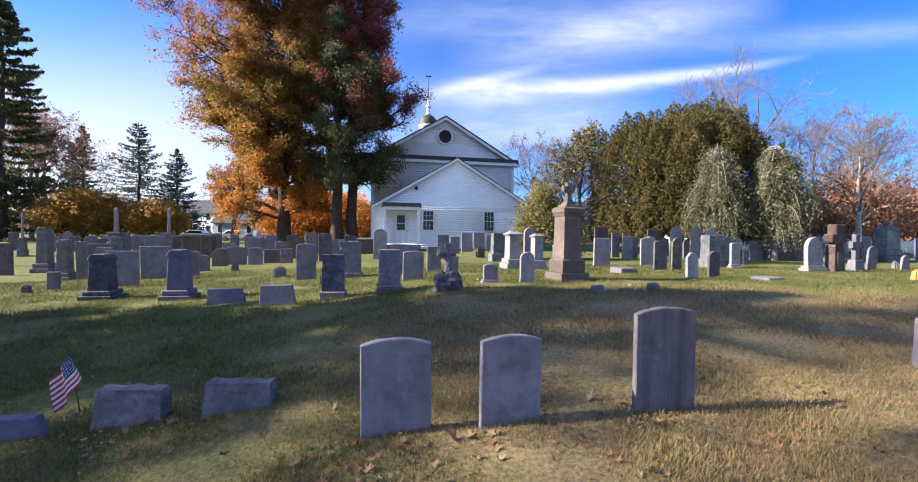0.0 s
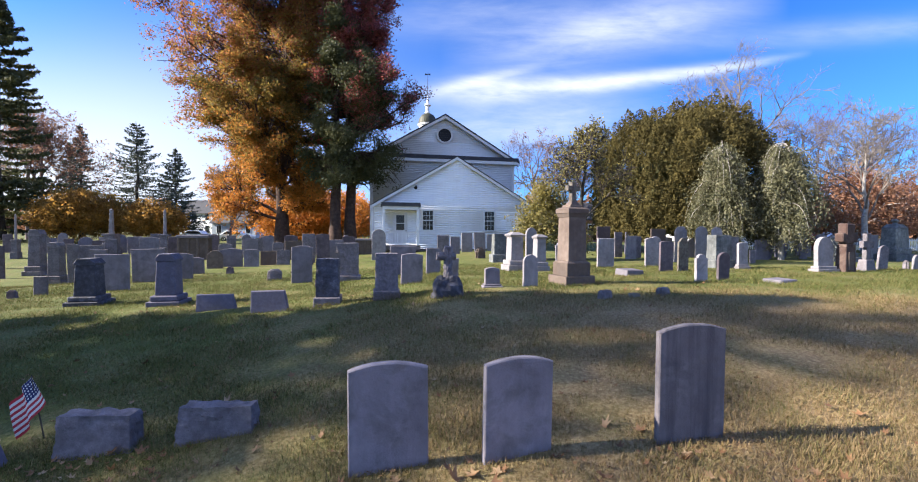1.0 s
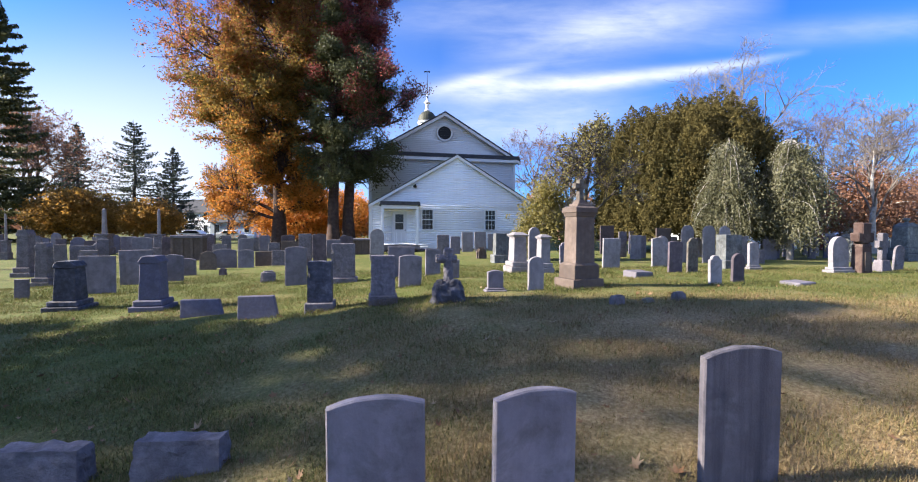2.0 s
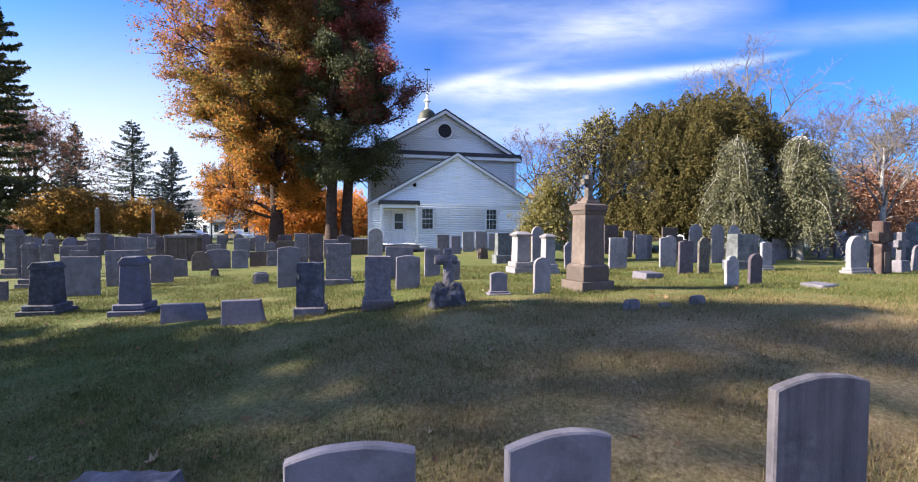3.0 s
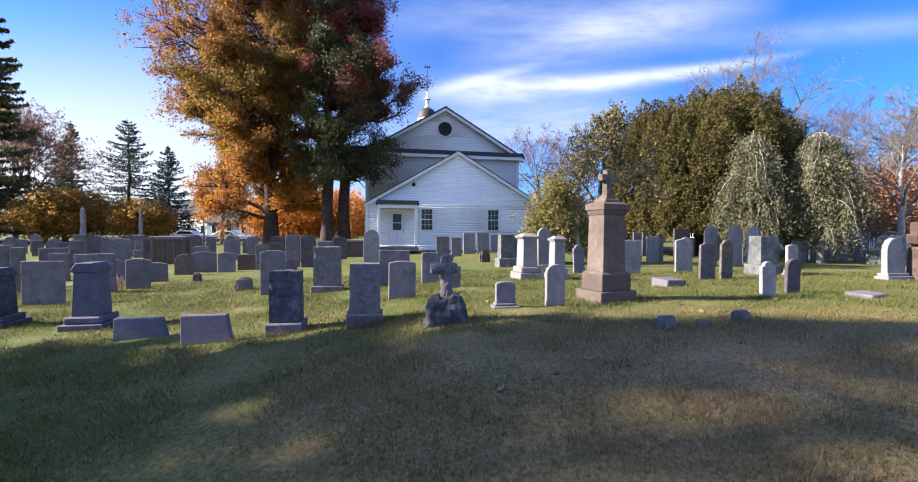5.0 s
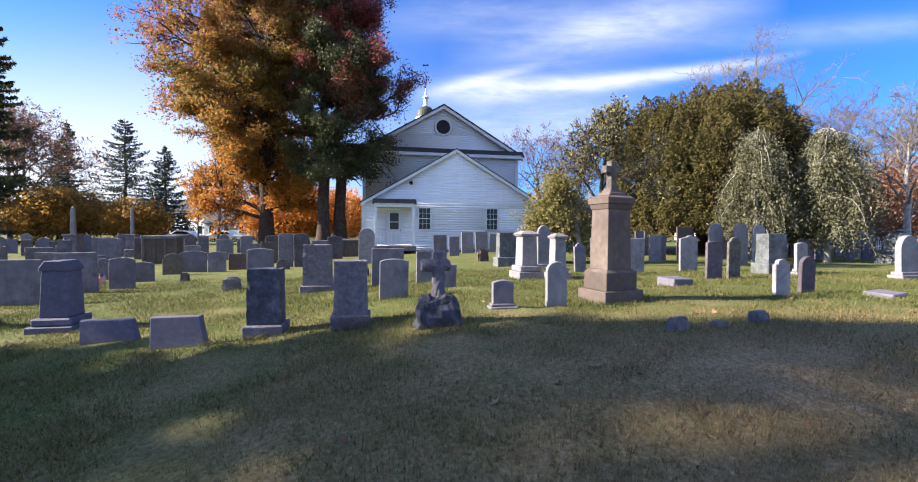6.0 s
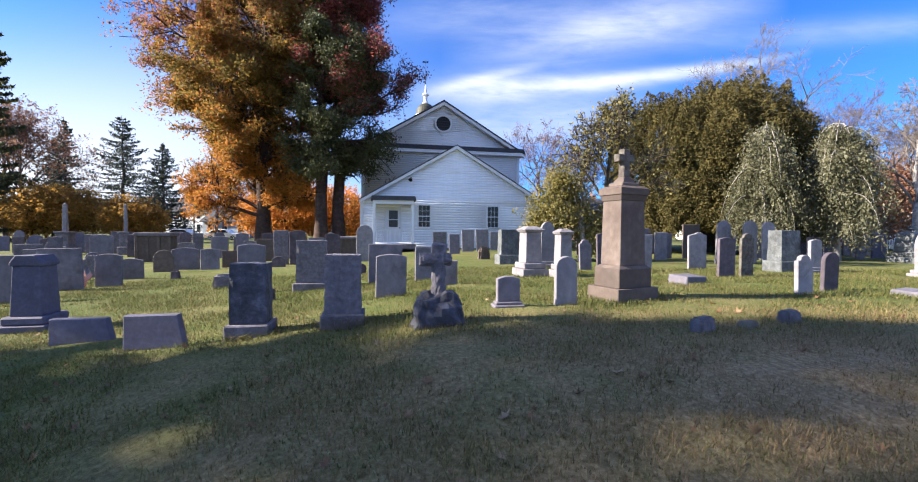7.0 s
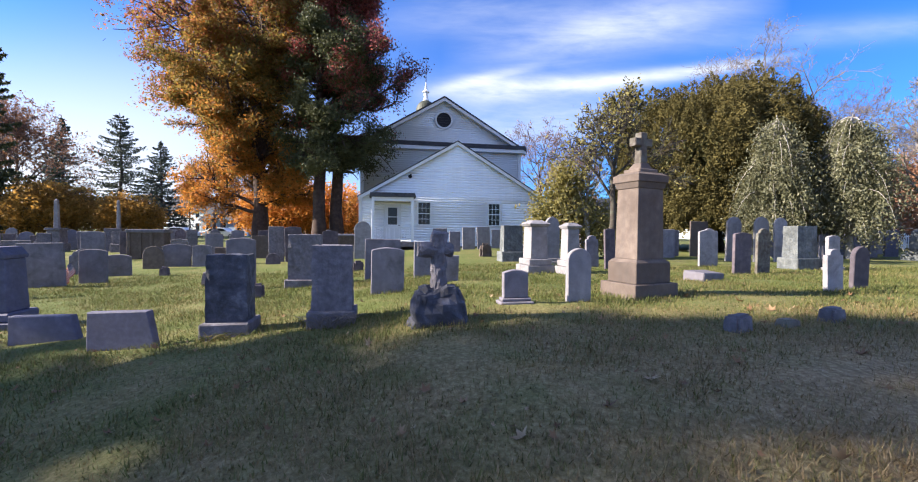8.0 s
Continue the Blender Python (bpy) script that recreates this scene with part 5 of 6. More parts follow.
def weeping(x, y, h, r, seed, label):
    """A weeping cedar: strands of grey-green foliage that hang from arched limbs."""
    rng = np.random.default_rng(seed)
    ob = tree("weeping_cedar", x, y, label)
    segs, line = trunk_line(rng, h * 0.86, 0.12, steps=8)
    part("trunk", tubes("trunk", segs, M["palebark"], 8), M["palebark"], ob)
    wood, pts = [], []
    for i in range(520):
        a = rng.uniform(0, 2 * math.pi)
        z = h * (0.22 + 0.78 * rng.random() ** 0.75)
        k = z / h
        wide = r * (1.12 - 0.55 * k ** 3) * rng.uniform(0.3, 1.1) * (1 + 0.75 * noise.noise(Vector((math.cos(a) * 1.9, math.sin(a) * 1.9, z * 1.1 + seed * 3))))
        start = at_height(line, h * 0.86, z * 0.84)
        top = start + np.array([math.cos(a) * wide * 0.75, math.sin(a) * wide * 0.75, 0.14 * h * (1 - k) + 0.1])
        drop = rng.uniform(0.12, 0.34) * h * (0.6 + 0.5 * k)
        end = start + np.array([math.cos(a) * wide, math.sin(a) * wide, -drop])
        end[2] = max(end[2], rng.uniform(0.3, 0.9))
        t_ = np.linspace(0, 1, 7)[:, None]
        arc = (1 - t_) ** 2 * start + 2 * t_ * (1 - t_) * top + t_ ** 2 * end
        if i % 3 == 0:
            wood += [(arc[j], arc[j + 1], 0.02 * (1 - j / 7), 0.02 * (1 - (j + 1) / 7)) for j in range(6)]
        n = 95
        u_ = rng.uniform(0.3, 1, n)
        base = np.stack([np.interp(u_, t_[:, 0], arc[:, c]) for c in range(3)], -1)
        pts.append(base + rng.normal(0, 0.11, (n, 3)) - np.array([[0, 0, 1.0]]) * rng.random((n, 1)) * 0.22)
    part("branchwork", tubes("branchwork", wood, M["palebark"], 4), M["palebark"], ob)
    part("crown", leaf_cloud("crown", np.concatenate(pts), 0.06, M["cedar"], rng, 0.4, 0.35), M["cedar"], ob)
    return ob


def gold_reach(z, a):
    left = max(0.0, -math.cos(a))
    right = max(0.0, math.cos(a))
    k = min(z / 18.0, 1.0)
    close = 1.0 if z < 19 else max(0.12, 1 - (z - 19) / 8.5)
    return (3.6 + left * (0.9 + 4.5 * k) + right * 0.7) * close


def low_boughs(p, rng):
    return rng.random(len(p)) < np.clip(1.35 - p[:, 2] * 0.125, 0.03, 0.92)


def high_outer(p, rng):
    return rng.random(len(p)) < np.clip((p[:, 2] - 9) * 0.07 + np.where(p[:, 0] < -4.0, 0.35, -0.1), 0.03, 0.9)


feathery(-13.8, 32.0, 29.0, 0.46, gold_reach, 2.4, 165,
         [("orange_crown", "orange_leaf", low_boughs), ("rust_crown", "rust", high_outer), ("crown", "gold", lambda p, rng: np.ones(len(p), bool))], 11,
         "tall golden and orange needled tree in autumn colour", size=0.098, per=13, gap=0.06, rise=(0.2, 0.8), spray=0.24)


def green_reach(z, a):
    return (2.2 + 0.5 * math.sin(z * 1.3) + 0.9 * math.cos(a)) * (1.0 if z < 13 else max(0.15, 1 - (z - 13) / 6))


feathery(-9.0, 30.0, 19.0, 0.42, green_reach, 5.0, 95, [("crown", "dark_green", lambda p, rng: np.ones(len(p), bool))], 23,
         "dark evergreen with dense needled boughs", bark="redbark", size=0.09, per=13, gap=0.13, rise=(-0.25, 0.35), spray=0.26)


def red_reach(z, a):
    right = max(0.0, math.cos(a))
    jut = 3.4 * right * math.exp(-((z - 8.9) / 1.7) ** 2)
    return (2.45 + 0.25 * right) * (min(1.0, 0.35 + (z - 5) / 9)) * (1.0 if z < 20 else max(0.12, 1 - (z - 20) / 8)) + jut


feathery(-8.1, 30.7, 27.0, 0.40, red_reach, 7.5, 130, [("crown", "red_leaf", lambda p, rng: rng.random(len(p)) < np.clip((p[:, 2] - 5) * 0.11, 0.3, 0.94)),
                                                        ("dark_crown", "dark_green", lambda p, rng: np.ones(len(p), bool))], 37,
         "tall russet-red needled tree beside the church", size=0.095, per=12, gap=0.12, spray=0.24)


def yew(x, y, rx, ry, h, seed, label):
    """A broad old yew: hundreds of upswept tufts over a dome, with shade between them and spires along the top."""
    rng = np.random.default_rng(seed)
    ob = tree("yew_tree", x, y, label)
    segs, line = trunk_line(rng, 4.0, 0.5, steps=5)
    part("trunk", tubes("trunk", segs, M["bark"], 8), M["bark"], ob)
    wood, tips = [], []
    for i in range(14):
        a = i * 2.4
        p = at_height(line, 4.0, rng.uniform(1.2, 3.9))
        grow(rng, p, (math.cos(a), math.sin(a), rng.uniform(0.2, 1.2)), rng.uniform(3.0, 4.6), 0.16, 1, wood, tips, 0.2, 0.06, 2, 0.5, 5)
    part("branchwork", tubes("branchwork", wood, M["bark"], 4), M["bark"], ob)
    pts = []
    golden = math.pi * (3 - math.sqrt(5))
    n = 760
    for i in range(n):
        a = i * golden + rng.normal(0, 0.12)
        k = math.sqrt((i + 0.5) / n)                    # evenly over the sphere's upper part, seen from above
        up = math.cos(k * 1.62)
        out = math.sin(k * 1.62)
        d = np.array([math.cos(a) * out, math.sin(a) * out, up])
        flat_r = (abs(out) ** 3 + abs(max(up, 0)) ** 3) ** (-1 / 3)
        swell = 1 + 0.10 * noise.noise(Vector(d) * 2.2 + Vector((seed, 0, 0)))
        c = np.array([d[0] * rx, d[1] * ry, d[2] * h]) * flat_r * swell * rng.uniform(0.88, 1.0)
        c[2] = max(c[2], 0.0) + rng.uniform(0.5, 1.3) * (1 - up) - 0.2
        spire = up > 0.35 and rng.random() < 0.07
        tall = rng.uniform(0.9, 1.5) * (1.5 if spire else 1.0)
        wide = rng.uniform(0.42, 0.68) * (0.75 if spire else 1.0)
        m = int(460 * tall * wide / 0.66)
        s_ = rng.random(m) ** 0.75                      # from the tip down
        ring = unit(rng.normal(size=(m, 2)))
        lobes = 1 + 0.3 * np.sin(np.arctan2(ring[:, 1], ring[:, 0]) * 3 + i) + 0.2 * np.sin(s_ * 17 + i)
        rad = wide * np.minimum(s_ * 1.5, 1.0) ** 0.8 * rng.uniform(0.62, 1.05, m) * lobes
        tuft = np.stack([ring[:, 0] * rad, ring[:, 1] * rad, tall * (0.75 - s_ * 1.15)], -1)
        lean = np.array([d[0], d[1], 0.0]) * 0.35
        pts.append(c + tuft + lean * (tuft[:, 2:3]))
    pts = np.concatenate(pts)
    pts = pts[pts[:, 2] > 1.15 + 0.35 * np.sin(pts[:, 0] * 1.7) + 0.25 * np.sin(pts[:, 0] * 4.3 + pts[:, 1])]
    part("crown", leaf_cloud("crown", pts, 0.068, M["yew"], rng, 0.42, -0.15), M["yew"], ob)
    # the dim inside: twigs and older needles that close the view through
    core = unit(rng.normal(size=(30000, 3))) * rng.uniform(0.55, 0.86, (30000, 1)) * np.array([rx, ry, h])
    core = core[core[:, 2] > 1.3]
    part("inner_crown", leaf_cloud("inner_crown", core, 0.2, M["dark_green"], rng, 0.5), M["dark_green"], ob, "dark older needles inside the crown")
    return ob


# the great yew and its neighbours
yew(15.2, 28.2, 5.8, 4.8, 9.4, 5, "great dark olive yew with a rounded many-topped crown")
weeping(13.6, 21.5, 7.1, 1.35, 7, "pale grey-green weeping cedar by the yew")
weeping(16.2, 20.8, 7.0, 1.45, 8, "silvery weeping cedar with drooping strands")
bushy(4.9, 19.5, [(-1.3, 0.2, 1.7, 1.0, 1.2), (-0.4, 0.4, 2.2, 0.9, 1.2), (-1.7, 0.2, 0.9, 0.8, 0.8), (0.5, 0.3, 1.2, 0.9, 1.0), (-0.9, 0.1, 3.0, 0.7, 0.9)], 17000, "orchard", 12,
      "old fruit tree with yellow-green leaves near the church", 0.06, 2.0, 0.16, "palebark", 0.9, 0.6, 0.6, 0.2)
bare(5.35, 18.3, 7.6, 0.14, 14, "crooked old apple tree with few pale leaves", "bark", 3, 0.55, 2, "orchard", 2600, 0.06, 0.35, 0.26)

# firs and spruces beyond
conifer(-50.5, 45.0, 27.0, 6.2, 41, "very tall dark spruce at the edge of the churchyard", "dark_green", 0.03, size=0.24, density=4.0, power=0.6)
conifer(-55.5, 70.5, 20.0, 6.6, 42, "tall blue-green spruce with tiered boughs", "spruce", 0.2, size=0.2, density=1.2, power=0.7)
conifer(-48.5, 70.0, 15.5, 5.6, 43, "blue-green spruce with drooping boughs", "spruce", 0.06, size=0.24, density=0.85)
conifer(-68.5, 74.0, 20.5, 4.4, 44, "tall spruce with thin tiered boughs", "spruce", 0.12, size=0.26, density=1.0)
conifer(-74.0, 78.0, 18.0, 4.0, 45, "tall spruce with thin tiered boughs", "spruce", 0.12, size=0.26, density=1.0)
bare(-63.0, 62.0, 18.5, 0.4, 46, "thin reddish autumn tree nearly bare", "mauve_twig", 3, 0.45, 2, "russet", 5200, 0.16)
bare(-61.0, 58.0, 18.0, 0.3, 47, "thin reddish autumn tree nearly bare", "mauve_twig", 3, 0.45, 2, "russet", 4200, 0.16)
bushy(-41.5, 45.0, [(0, 0, 3.2, 3.8, 2.6), (-2.6, 0, 2.6, 2.2, 2.0), (2.4, 0.3, 2.9, 2.6, 2.2), (0.4, -0.5, 4.4, 2.0, 1.4)], 26000, "beech", 51, "low spreading copper-orange beech tree", 0.12, 2.4, 0.3, shell=0.5, lumps=0.45)
bushy(-34.0, 45.5, [(0, 0, 2.8, 2.6, 2.0), (1.8, 0, 2.4, 1.8, 1.6), (-1.6, 0.2, 2.6, 1.8, 1.7)], 16000, "beech", 52, "low spreading copper-orange beech tree", 0.12, 2.0, 0.25, shell=0.5, lumps=0.45)
bushy(-15.5, 40.0, [(0, 0, 2.6, 3.0, 2.2), (2.6, 0.6, 3.2, 2.6, 2.4), (-2.4, 0, 2.8, 2.2, 2.0), (5.0, 1.2, 3.0, 2.2, 2.4)], 20000, "orange_leaf", 53, "bright orange autumn tree behind the trunks", 0.13, 2.2, 0.25, shell=0.5, lumps=0.3)

# bare trees
bare(27.2, 27.6, 9.6, 0.2, 61, "bare tree with pale bark and forked limbs", "palebark", 3, 0.35)
bare(31.0, 46.0, 20.5, 0.5, 62, "large bare tree with pale broken limbs", "palebark", 3, 0.65, 2)
bare(38.0, 44.0, 15.0, 0.2, 63, "thin bare tree with mauve twigs", "mauve_twig", 3, 0.5, 2)
bare(46.0, 46.0, 13.0, 0.2, 64, "thin bare tree with mauve twigs", "mauve_twig", 3, 0.5, 2)
bare(10.5, 56.0, 14.5, 0.3, 65, "thin bare tree with pinkish twigs", "mauve_twig", 3, 0.5, 2, "russet", 900, 0.12)
bare(15.5, 58.0, 13.0, 0.3, 66, "thin bare tree with pinkish twigs", "mauve_twig", 3, 0.5, 2, "russet", 700, 0.12)
bare(-34.0, 62.0, 12.0, 0.25, 67, "bare tree with a few orange leaves", "mauve_twig", 3, 0.5, 2, "orange_leaf", 2200, 0.14)
bare(-28.0, 50.0, 9.0, 0.2, 68, "bare tree with a few orange leaves", "mauve_twig", 3, 0.5, 2, "orange_leaf", 1500, 0.12)
bushy(30.5, 33.0, [(0, 0, 3.4, 3.4, 2.6), (2.6, 0, 3.2, 2.6, 2.2), (-2.4, 0.2, 2.8, 2.3, 2.0), (0.8, -0.3, 5.2, 2.2, 1.7)], 15000, "russet", 71, "russet-brown spreading maple thinning in autumn", 0.11, 2.2, 0.25, "palebark", 0.7, 0.35)
bushy(38.0, 36.0, [(0, 0, 3.6, 3.4, 2.8), (2.6, 0, 4.4, 2.6, 2.6)], 9000, "russet", 72, "russet-brown spreading maple thinning in autumn", 0.12, 2.4, 0.25, "palebark", 0.8, 0.35)
bushy(25.2, 29.5, [(0, 0, 0.7, 0.7, 0.7), (0.6, 0, 0.6, 0.5, 0.5)], 1600, "red_leaf", 73, "small bright red autumn shrub", 0.08, 0.5, 0.06, name="shrub", shell=0.8)

# trees beside the path that throw the long shadows over the bank
conifer(-20.5, 3.5, 21.0, 5.4, 81, "tall spruce standing beside the lawn", "dark_green", 0.06, size=0.16, density=1.15, power=0.95)
conifer(-27.5, 3.6, 25.0, 5.0, 83, "tall spruce standing beside the lawn", "dark_green", 0.06, size=0.15, density=0.5, power=0.85)
conifer(-15.5, 5.8, 13.5, 3.3, 84, "young spruce standing beside the lawn", "dark_green", 0.03, size=0.18, density=3.2, power=0.7)
bare(-17.0, 0.1, 12.0, 0.25, 82, "thinning autumn tree standing beside the lawn", "bark", 3, 0.5, 2, "russet", 9000, 0.10)


def far_woods():
    """The distant tree line, too far to count."""
    rng = np.random.default_rng(90)
    pts = []
    for i in range(230):
        x = rng.uniform(-190, 190)
        y = rng.uniform(105, 150)
        top = rng.uniform(5, 10) if x < -20 else rng.uniform(7, 13)
        r = rng.uniform(3, 6)
        d = unit(rng.normal(size=(170, 3)))
        pts.append(np.array([x, y, top * 0.5]) + d * np.array([r, r, top * 0.5]) * rng.uniform(0.5, 1, (170, 1)))
    me = leaf_cloud("far_woods", np.concatenate(pts), 0.9, M["russet"], rng, 0.6)
    tagged(new("far_woods", me), "distant autumn tree line on the horizon", "woods", "", "stuff")


far_woods()


# ---- things at the edges of the churchyard ----
def picket_fence():
    ob = thing("picket_fence", pose(21.5, 33.0, gz(21.5, 33), 0, 0, -4), "white picket fence along the churchyard edge", "fence")
    for i in range(13):
        part("post", box(i * 2.4 - 0.05, i * 2.4 + 0.05, 0.03, 0.13, -0.3, 1.12, 0.01), M["trim"], ob)
    for z in (0.3, 0.85):
        part("rail", box(-0.05, 28.85, 0.02, 0.05, z, z + 0.08), M["trim"], ob)
    slat = as_mesh("picket", extruded([(-0.035, 0.08), (0.035, 0.08), (0.035, 0.98), (0, 1.05), (-0.035, 0.98)], -0.01, 0.012))
    for i in range(180):
        part("picket", slat, M["trim"], ob).location = (0.08 + i * 0.16, 0, 0)


def car(x, y, rot, paint, label):
    ob = thing("car", pose(x, y, gz(x, y), 0, 0, rot), label, "car", "parked cars")
    side = [(-2.2, 0.35), (2.2, 0.35), (2.25, 0.7), (1.9, 0.88), (1.1, 0.95), (0.5, 1.42), (-1.0, 1.46), (-1.75, 1.0), (-2.2, 0.95)]
    part("body", extruded(side, -0.85, 0.85, 0.06), M[paint], ob)
    for s in (-1, 1):
        part("side_window", extruded([(0.85, 0.98), (0.42, 1.36), (-0.95, 1.38), (-1.5, 1.02)], s * 0.852 - 0.012, s * 0.852 + 0.012), M["glass"], ob)
    for wx in (-1.35, 1.4):
        for s in (-1, 1):
            wheel = part("wheel", turned([(0.2, -0.1), (0.31, -0.1), (0.33, 0), (0.31, 0.1), (0.2, 0.1)], 16), M["rubber"], ob)
            wheel.matrix_local = pose(wx, s * 0.8, 0.33, 90)
            part("rim", turned([(0.02, -0.09), (0.2, -0.105), (0.2, 0.105), (0.02, 0.09)], 12), M["car_white"], wheel)


def house(x, y, rot, w_, d, eave, ridge, wall, label, n=3):
    ob = thing("house", pose(x, y, gz(x, y), 0, 0, rot), label, "house", "houses beyond")
    part("wall", extruded([(-d / 2, -0.3), (d / 2, -0.3), (d / 2, eave), (0, ridge), (-d / 2, eave)], -w_ / 2, w_ / 2), M[wall], ob).matrix_local = pose(0, 0, 0, 0, 0, 90)
    k = (ridge - eave) / (d / 2)
    for s in (-1, 1):
        bm = extruded([(0, ridge + 0.02), (s * (d / 2 + 0.4), eave - 0.4 * k + 0.02), (s * (d / 2 + 0.4), eave - 0.4 * k + 0.2), (0, ridge + 0.2)], -w_ / 2 - 0.3, w_ / 2 + 0.3)
        part("roof", bm, M["shingle"], ob).matrix_local = pose(0, 0, 0, 0, 0, 90)
    for i in range(n):
        xx = -w_ / 2 + w_ * (i + 0.5) / n
        for z in ([1.0, 3.6] if eave > 4.5 else [1.0]):
            win = part("window", box(xx - 0.55, xx + 0.55, -d / 2 - 0.05, -d / 2 - 0.01, z - 0.1, z + 1.5), M["trim"], ob)
            part("pane", box(xx - 0.45, xx + 0.45, -d / 2 - 0.065, -d / 2 - 0.052, z, z + 1.4), M["glass"], win)
    part("chimney", box(-0.35, 0.35, -0.3, 0.3, ridge - 0.6, ridge + 0.9, 0.02), M["brick"], ob)


picket_fence()
house(22.0, 62.0, 8, 12, 8, 3.2, 5.6, "brick", "low pinkish brick house with dark roof beyond the trees")
house(-55.0, 92.0, -12, 14, 8, 5.2, 8.0, "siding", "white two-storey house beyond the spruces", 4)
house(-43.0, 82.0, -6, 9, 7, 3.0, 5.4, "blue_house", "pale blue house beyond the lawn")
house(44.0, 70.0, 12, 13, 8, 5.0, 7.6, "siding", "white house beyond the picket fence", 4)
car(-37.0, 58.0, 6, "car_white", "white car parked beyond the graves")
car(-31.0, 57.0, 4, "car_white", "white car parked beyond the graves")
car(-24.5, 56.0, 8, "car_blue", "dark blue car parked beyond the graves")
car(29.0, 37.5, -6, "car_white", "white car parked behind the picket fence")
car(34.5, 37.0, -6, "car_blue", "dark blue car parked behind the picket fence")


def post_lamp(x, y, h):
    ob = thing("street_lamp", pose(x, y, gz(x, y)), "dark lamp post with a pale globe", "lamp post")
    part("post", turned([(0.11, -0.2), (0.10, 0.3), (0.05, 0.4), (0.04, h - 0.45)], 10), M["metal"], ob)
    part("globe", turned([(0.08, h - 0.45), (0.17, h - 0.3), (0.17, h - 0.12), (0.05, h)], 12), M["trim"], ob, "pale glass globe")


post_lamp(-19.0, 32.5, 3.1)
pole = thing("pole", pose(-14.6, 42.0, gz(-14.6, 42)), "slim white pole standing in the lawn", "pole")
part("shaft", turned([(0.06, -0.2), (0.05, 2.0), (0.04, 3.6)], 8), M["trim"], pole)
part("cap", turned([(0.05, 3.6), (0.06, 3.64), (0.02, 3.7)], 8), M["trim"], pole)
table_tomb(-6.3, 26.5, 1.5, 1.0)
tablet(-7.2, 26.2, 0.4, 1.25, "round", "marble")


# ---- flag, dry bouquets, leaves, grass ----
def grave_flag(x, y):
    ob = thing("grave_flag", pose(x, y, gz(x, y), 4, -6, 0), "small striped flag drooping on a thin stick", "flag")
    part("stick", turned([(0.006, -0.1), (0.006, 0.62), (0.002, 0.63)], 6), M["bark"], ob)
    n, m_ = 14, 22
    verts, uvs = [], []
    for i in range(n + 1):
        for j in range(m_ + 1):
            a, b = i / n, j / m_
            # the hoist runs down the stick; the free end sags below it in folds
            fold = math.sin(a * 10 + b * 1.2) * 0.028 * (0.25 + a)
            verts.append((-a * 0.19 - 0.03 * a * (1 - b) + fold * 0.5 + 0.10 * (1 - b) * (1 - a), fold - 0.012, 0.62 - (1 - b) * 0.26 - a * 0.30 * (0.75 + 0.35 * (1 - b))))
            uvs.append((a, b))
    faces = [(i * (m_ + 1) + j, (i + 1) * (m_ + 1) + j, (i + 1) * (m_ + 1) + j + 1, i * (m_ + 1) + j + 1) for i in range(n) for j in range(m_)]
    me = mesh_of("cloth", verts, faces, M["flag"])
    layer = me.uv_layers.new(name="UVMap")
    for loop in me.loops:
        layer.data[loop.index].uv = uvs[loop.vertex_index]
    part("cloth", me, M["flag"], ob, "red, white and blue cloth")


grave_flag(-3.93, 4.2)
grave_flag(-10.0, 14.45)


def strands(name, x, y, n, spread, length, material, seed, label, category):
    """A tuft of dry curved stems."""
    rng = np.random.default_rng(seed)
    segs = []
    for _ in range(n):
        a = rng.uniform(0, 2 * math.pi)
        p = np.array([rng.normal(0, spread), rng.normal(0, spread * 0.4), 0.0])
        d = np.array([math.cos(a) * 0.8, math.sin(a) * 0.5, 1.0])
        l = length * rng.uniform(0.5, 1.1)
        pts = [p + d * l * k / 4 + np.array([0, 0, -0.55 * l * (k / 4) ** 2]) for k in range(5)]
        segs += [(pts[k], pts[k + 1], 0.006 * (1 - k / 5), 0.006 * (1 - (k + 1) / 5)) for k in range(4)]
    return single(name, tubes(name, segs, M[material], 4), M[material], at_ground(x, y), label, category)


strands("dry_bouquet", -1.42, 8.42, 70, 0.10, 0.30, "twig", 4, "dried brown plant at the foot of a monument", "dry plant")
strands("weeds", -2.62, 8.36, 60, 0.14, 0.16, "blades", 5, "low green weeds at the foot of a monument", "weeds")


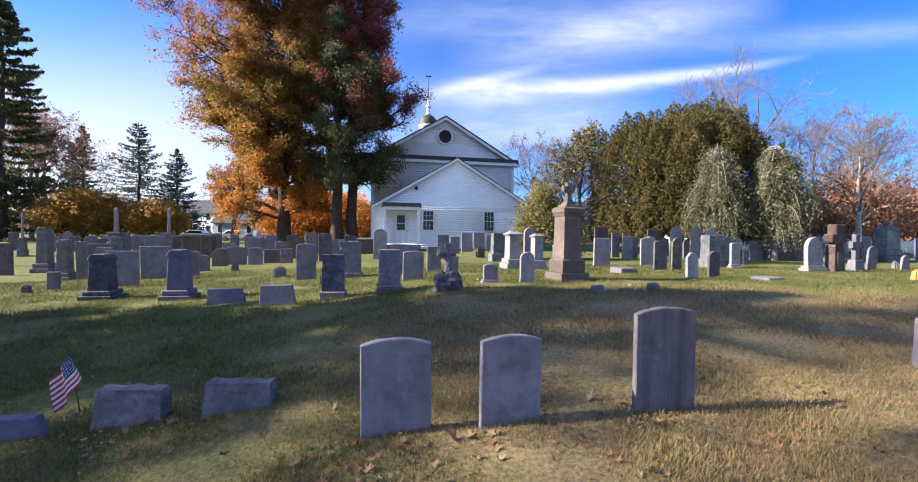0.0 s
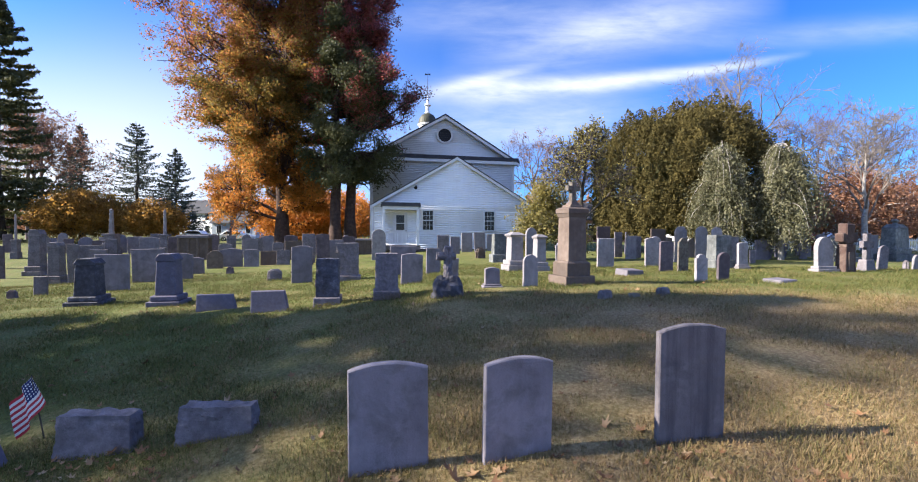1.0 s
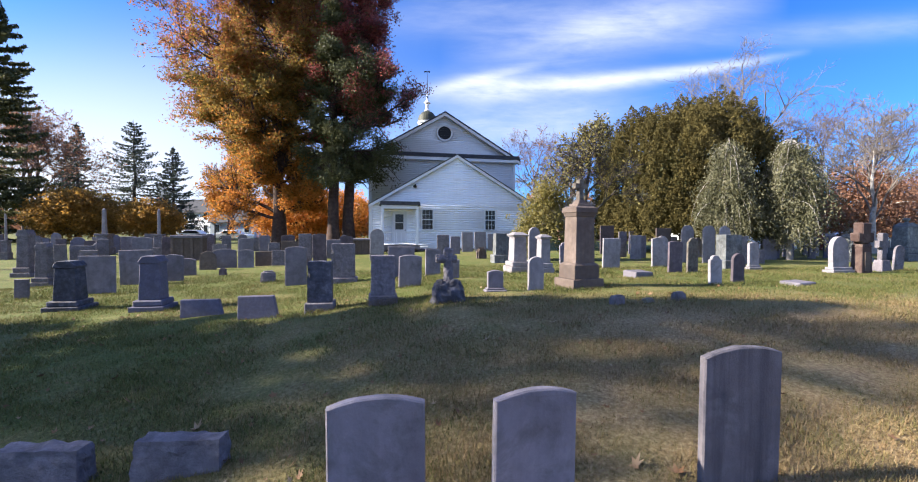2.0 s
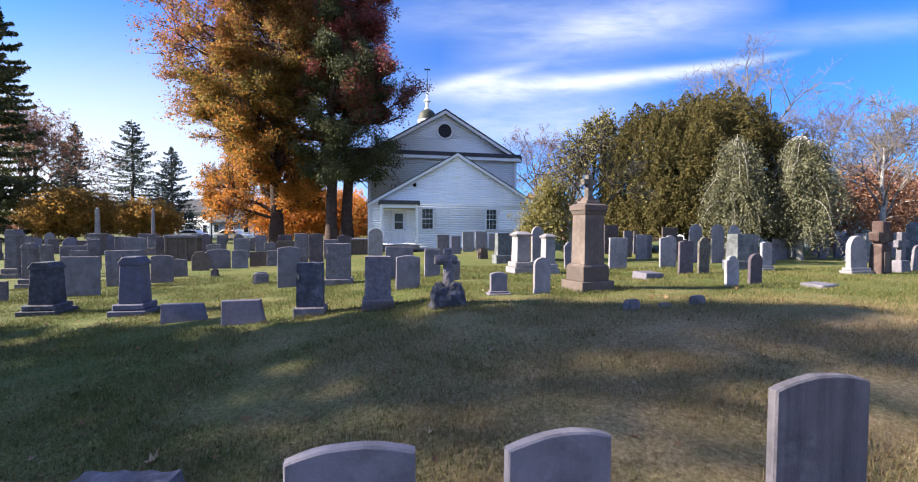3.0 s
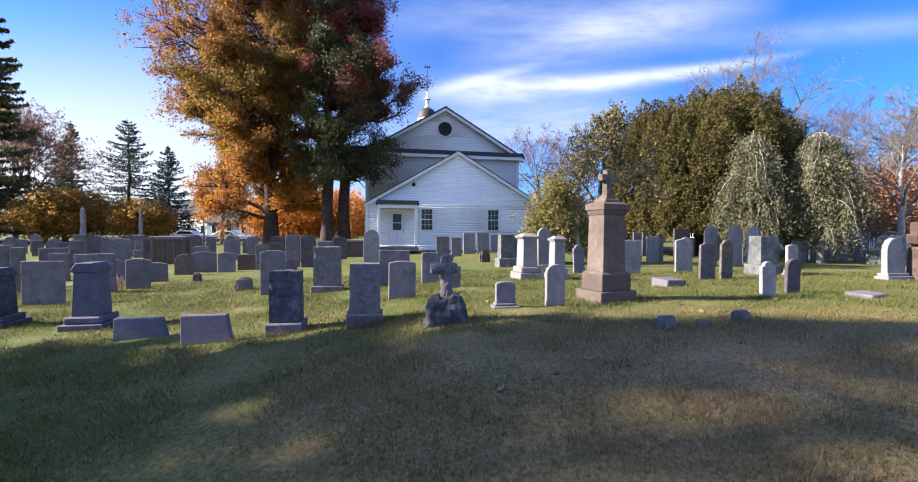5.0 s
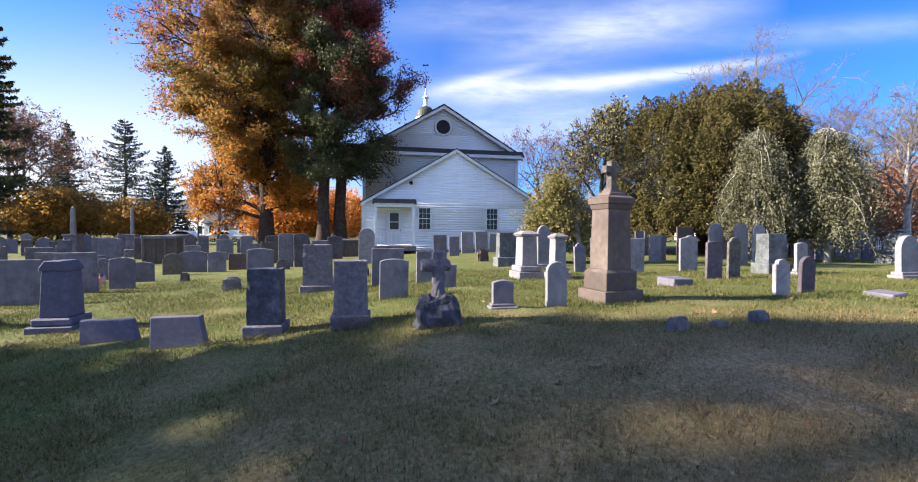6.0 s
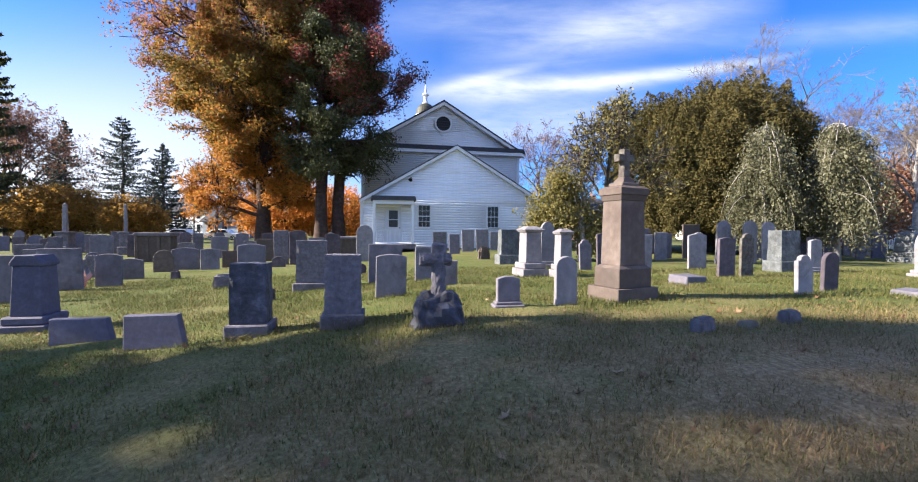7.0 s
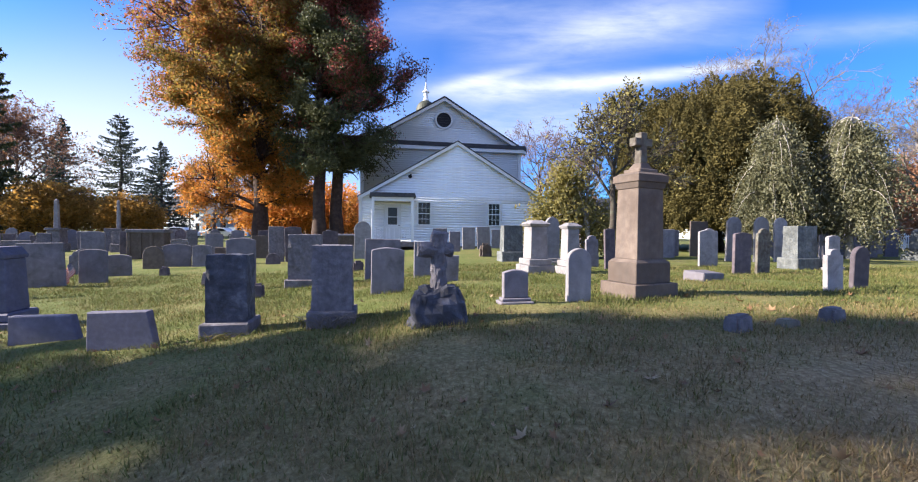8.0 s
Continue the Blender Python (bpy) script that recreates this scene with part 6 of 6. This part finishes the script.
def fallen_leaves():
    """Dry leaves scattered on the grass: lobed, curled, lying any way."""
    rng = np.random.default_rng(17)
    n = 1500
    x = rng.uniform(-9, 9, n)
    y = 1.3 + 8.6 * rng.random(n) ** 1.5
    clump = rng.integers(0, 9, n // 6)
    cx = np.array([-1.9, -2.6, -0.5, 0.4, 1.7, -0.9, 1.0, -3.2, 2.1])
    cy = np.array([3.5, 3.45, 2.95, 2.95, 3.25, 2.6, 2.5, 3.5, 2.9])
    k = len(clump)
    x[:k], y[:k] = cx[clump] + rng.normal(0, 0.35, k), cy[clump] + rng.normal(0, 0.18, k)
    lobes = np.array([1.0, 0.45, 0.9, 0.4, 0.75, 0.35, 0.25, 0.35, 0.75, 0.4, 0.9, 0.45])
    ang = np.arange(12) * 2 * math.pi / 12
    s = rng.uniform(0.015, 0.048, n) * np.where(rng.random(n) < 0.12, 1.6, 1.0)
    turn = rng.uniform(0, 2 * math.pi, n)
    px = np.cos(ang[None] + turn[:, None]) * lobes[None] * s[:, None]
    py = np.sin(ang[None] + turn[:, None]) * lobes[None] * s[:, None]
    curl = rng.uniform(0.1, 0.9, (n, 1)) * (px ** 2 + py ** 2) / s[:, None] + rng.normal(0, 0.35, (n, 1)) * px + rng.normal(0, 0.35, (n, 1)) * py
    z = ground_z(x, y)[:, None] + 0.022 + curl
    ring = np.stack([x[:, None] + px, y[:, None] + py, z], -1)
    mid = np.stack([x, y, ground_z(x, y) + 0.020], -1)[:, None]
    v = np.concatenate([ring, mid], 1).reshape(-1, 3)
    b = np.arange(n)[:, None] * 13
    i = np.arange(12)[None]
    f = np.stack([b + i, b + (i + 1) % 12, b + 12 + 0 * i], -1).reshape(-1, 3)
    tagged(new("fallen_leaves", mesh_of("fallen_leaves", v, f, M["leaf"])), "dry brown and tan leaves scattered on the grass", "leaves", "", "stuff")


fallen_leaves()


def grass():
    """Short mown blades over the near lawn."""
    rng = np.random.default_rng(29)
    n = 720000
    y = 1.9 + 14.5 * rng.random(n) ** 1.6 + rng.normal(0, 0.35, n)
    back = rng.random(n) < 0.10
    y[back] = 2.6 - 9.0 * rng.random(back.sum()) ** 1.3
    x = rng.uniform(-1, 1, n) * (2.4 + np.maximum(y, 1.0) * 1.05) * (1 + 0.35 * np.abs(rng.normal(0, 1, n)))
    tuft = np.sin(x * 3.1 + 2 * np.sin(y * 2.3)) * np.sin(y * 3.7 + 1.5 * np.sin(x * 1.9))
    h = rng.uniform(0.018, 0.058, n) * (1 + 0.4 * tuft) * (1 + 0.03 * np.maximum(y, 0))
    a = rng.uniform(0, 2 * math.pi, n)
    lean = rng.uniform(0.1, 1.3, n) * h
    w_ = rng.uniform(0.0016, 0.0034, n) * (1 + 0.10 * np.maximum(y, 0))
    z = ground_z(x, y) - 0.004
    bx, by = np.cos(a + 1.57) * w_, np.sin(a + 1.57) * w_
    v = np.stack([np.stack([x - bx, y - by, z], -1), np.stack([x + bx, y + by, z], -1), np.stack([x + np.cos(a) * lean, y + np.sin(a) * lean, z + h], -1)], 1).reshape(-1, 3)
    tagged(new("grass", mesh_of("grass", v, np.arange(3 * n).reshape(-1, 3), M["blades"])), "short autumn grass, green and straw-coloured", "grass", "", "stuff")


grass()
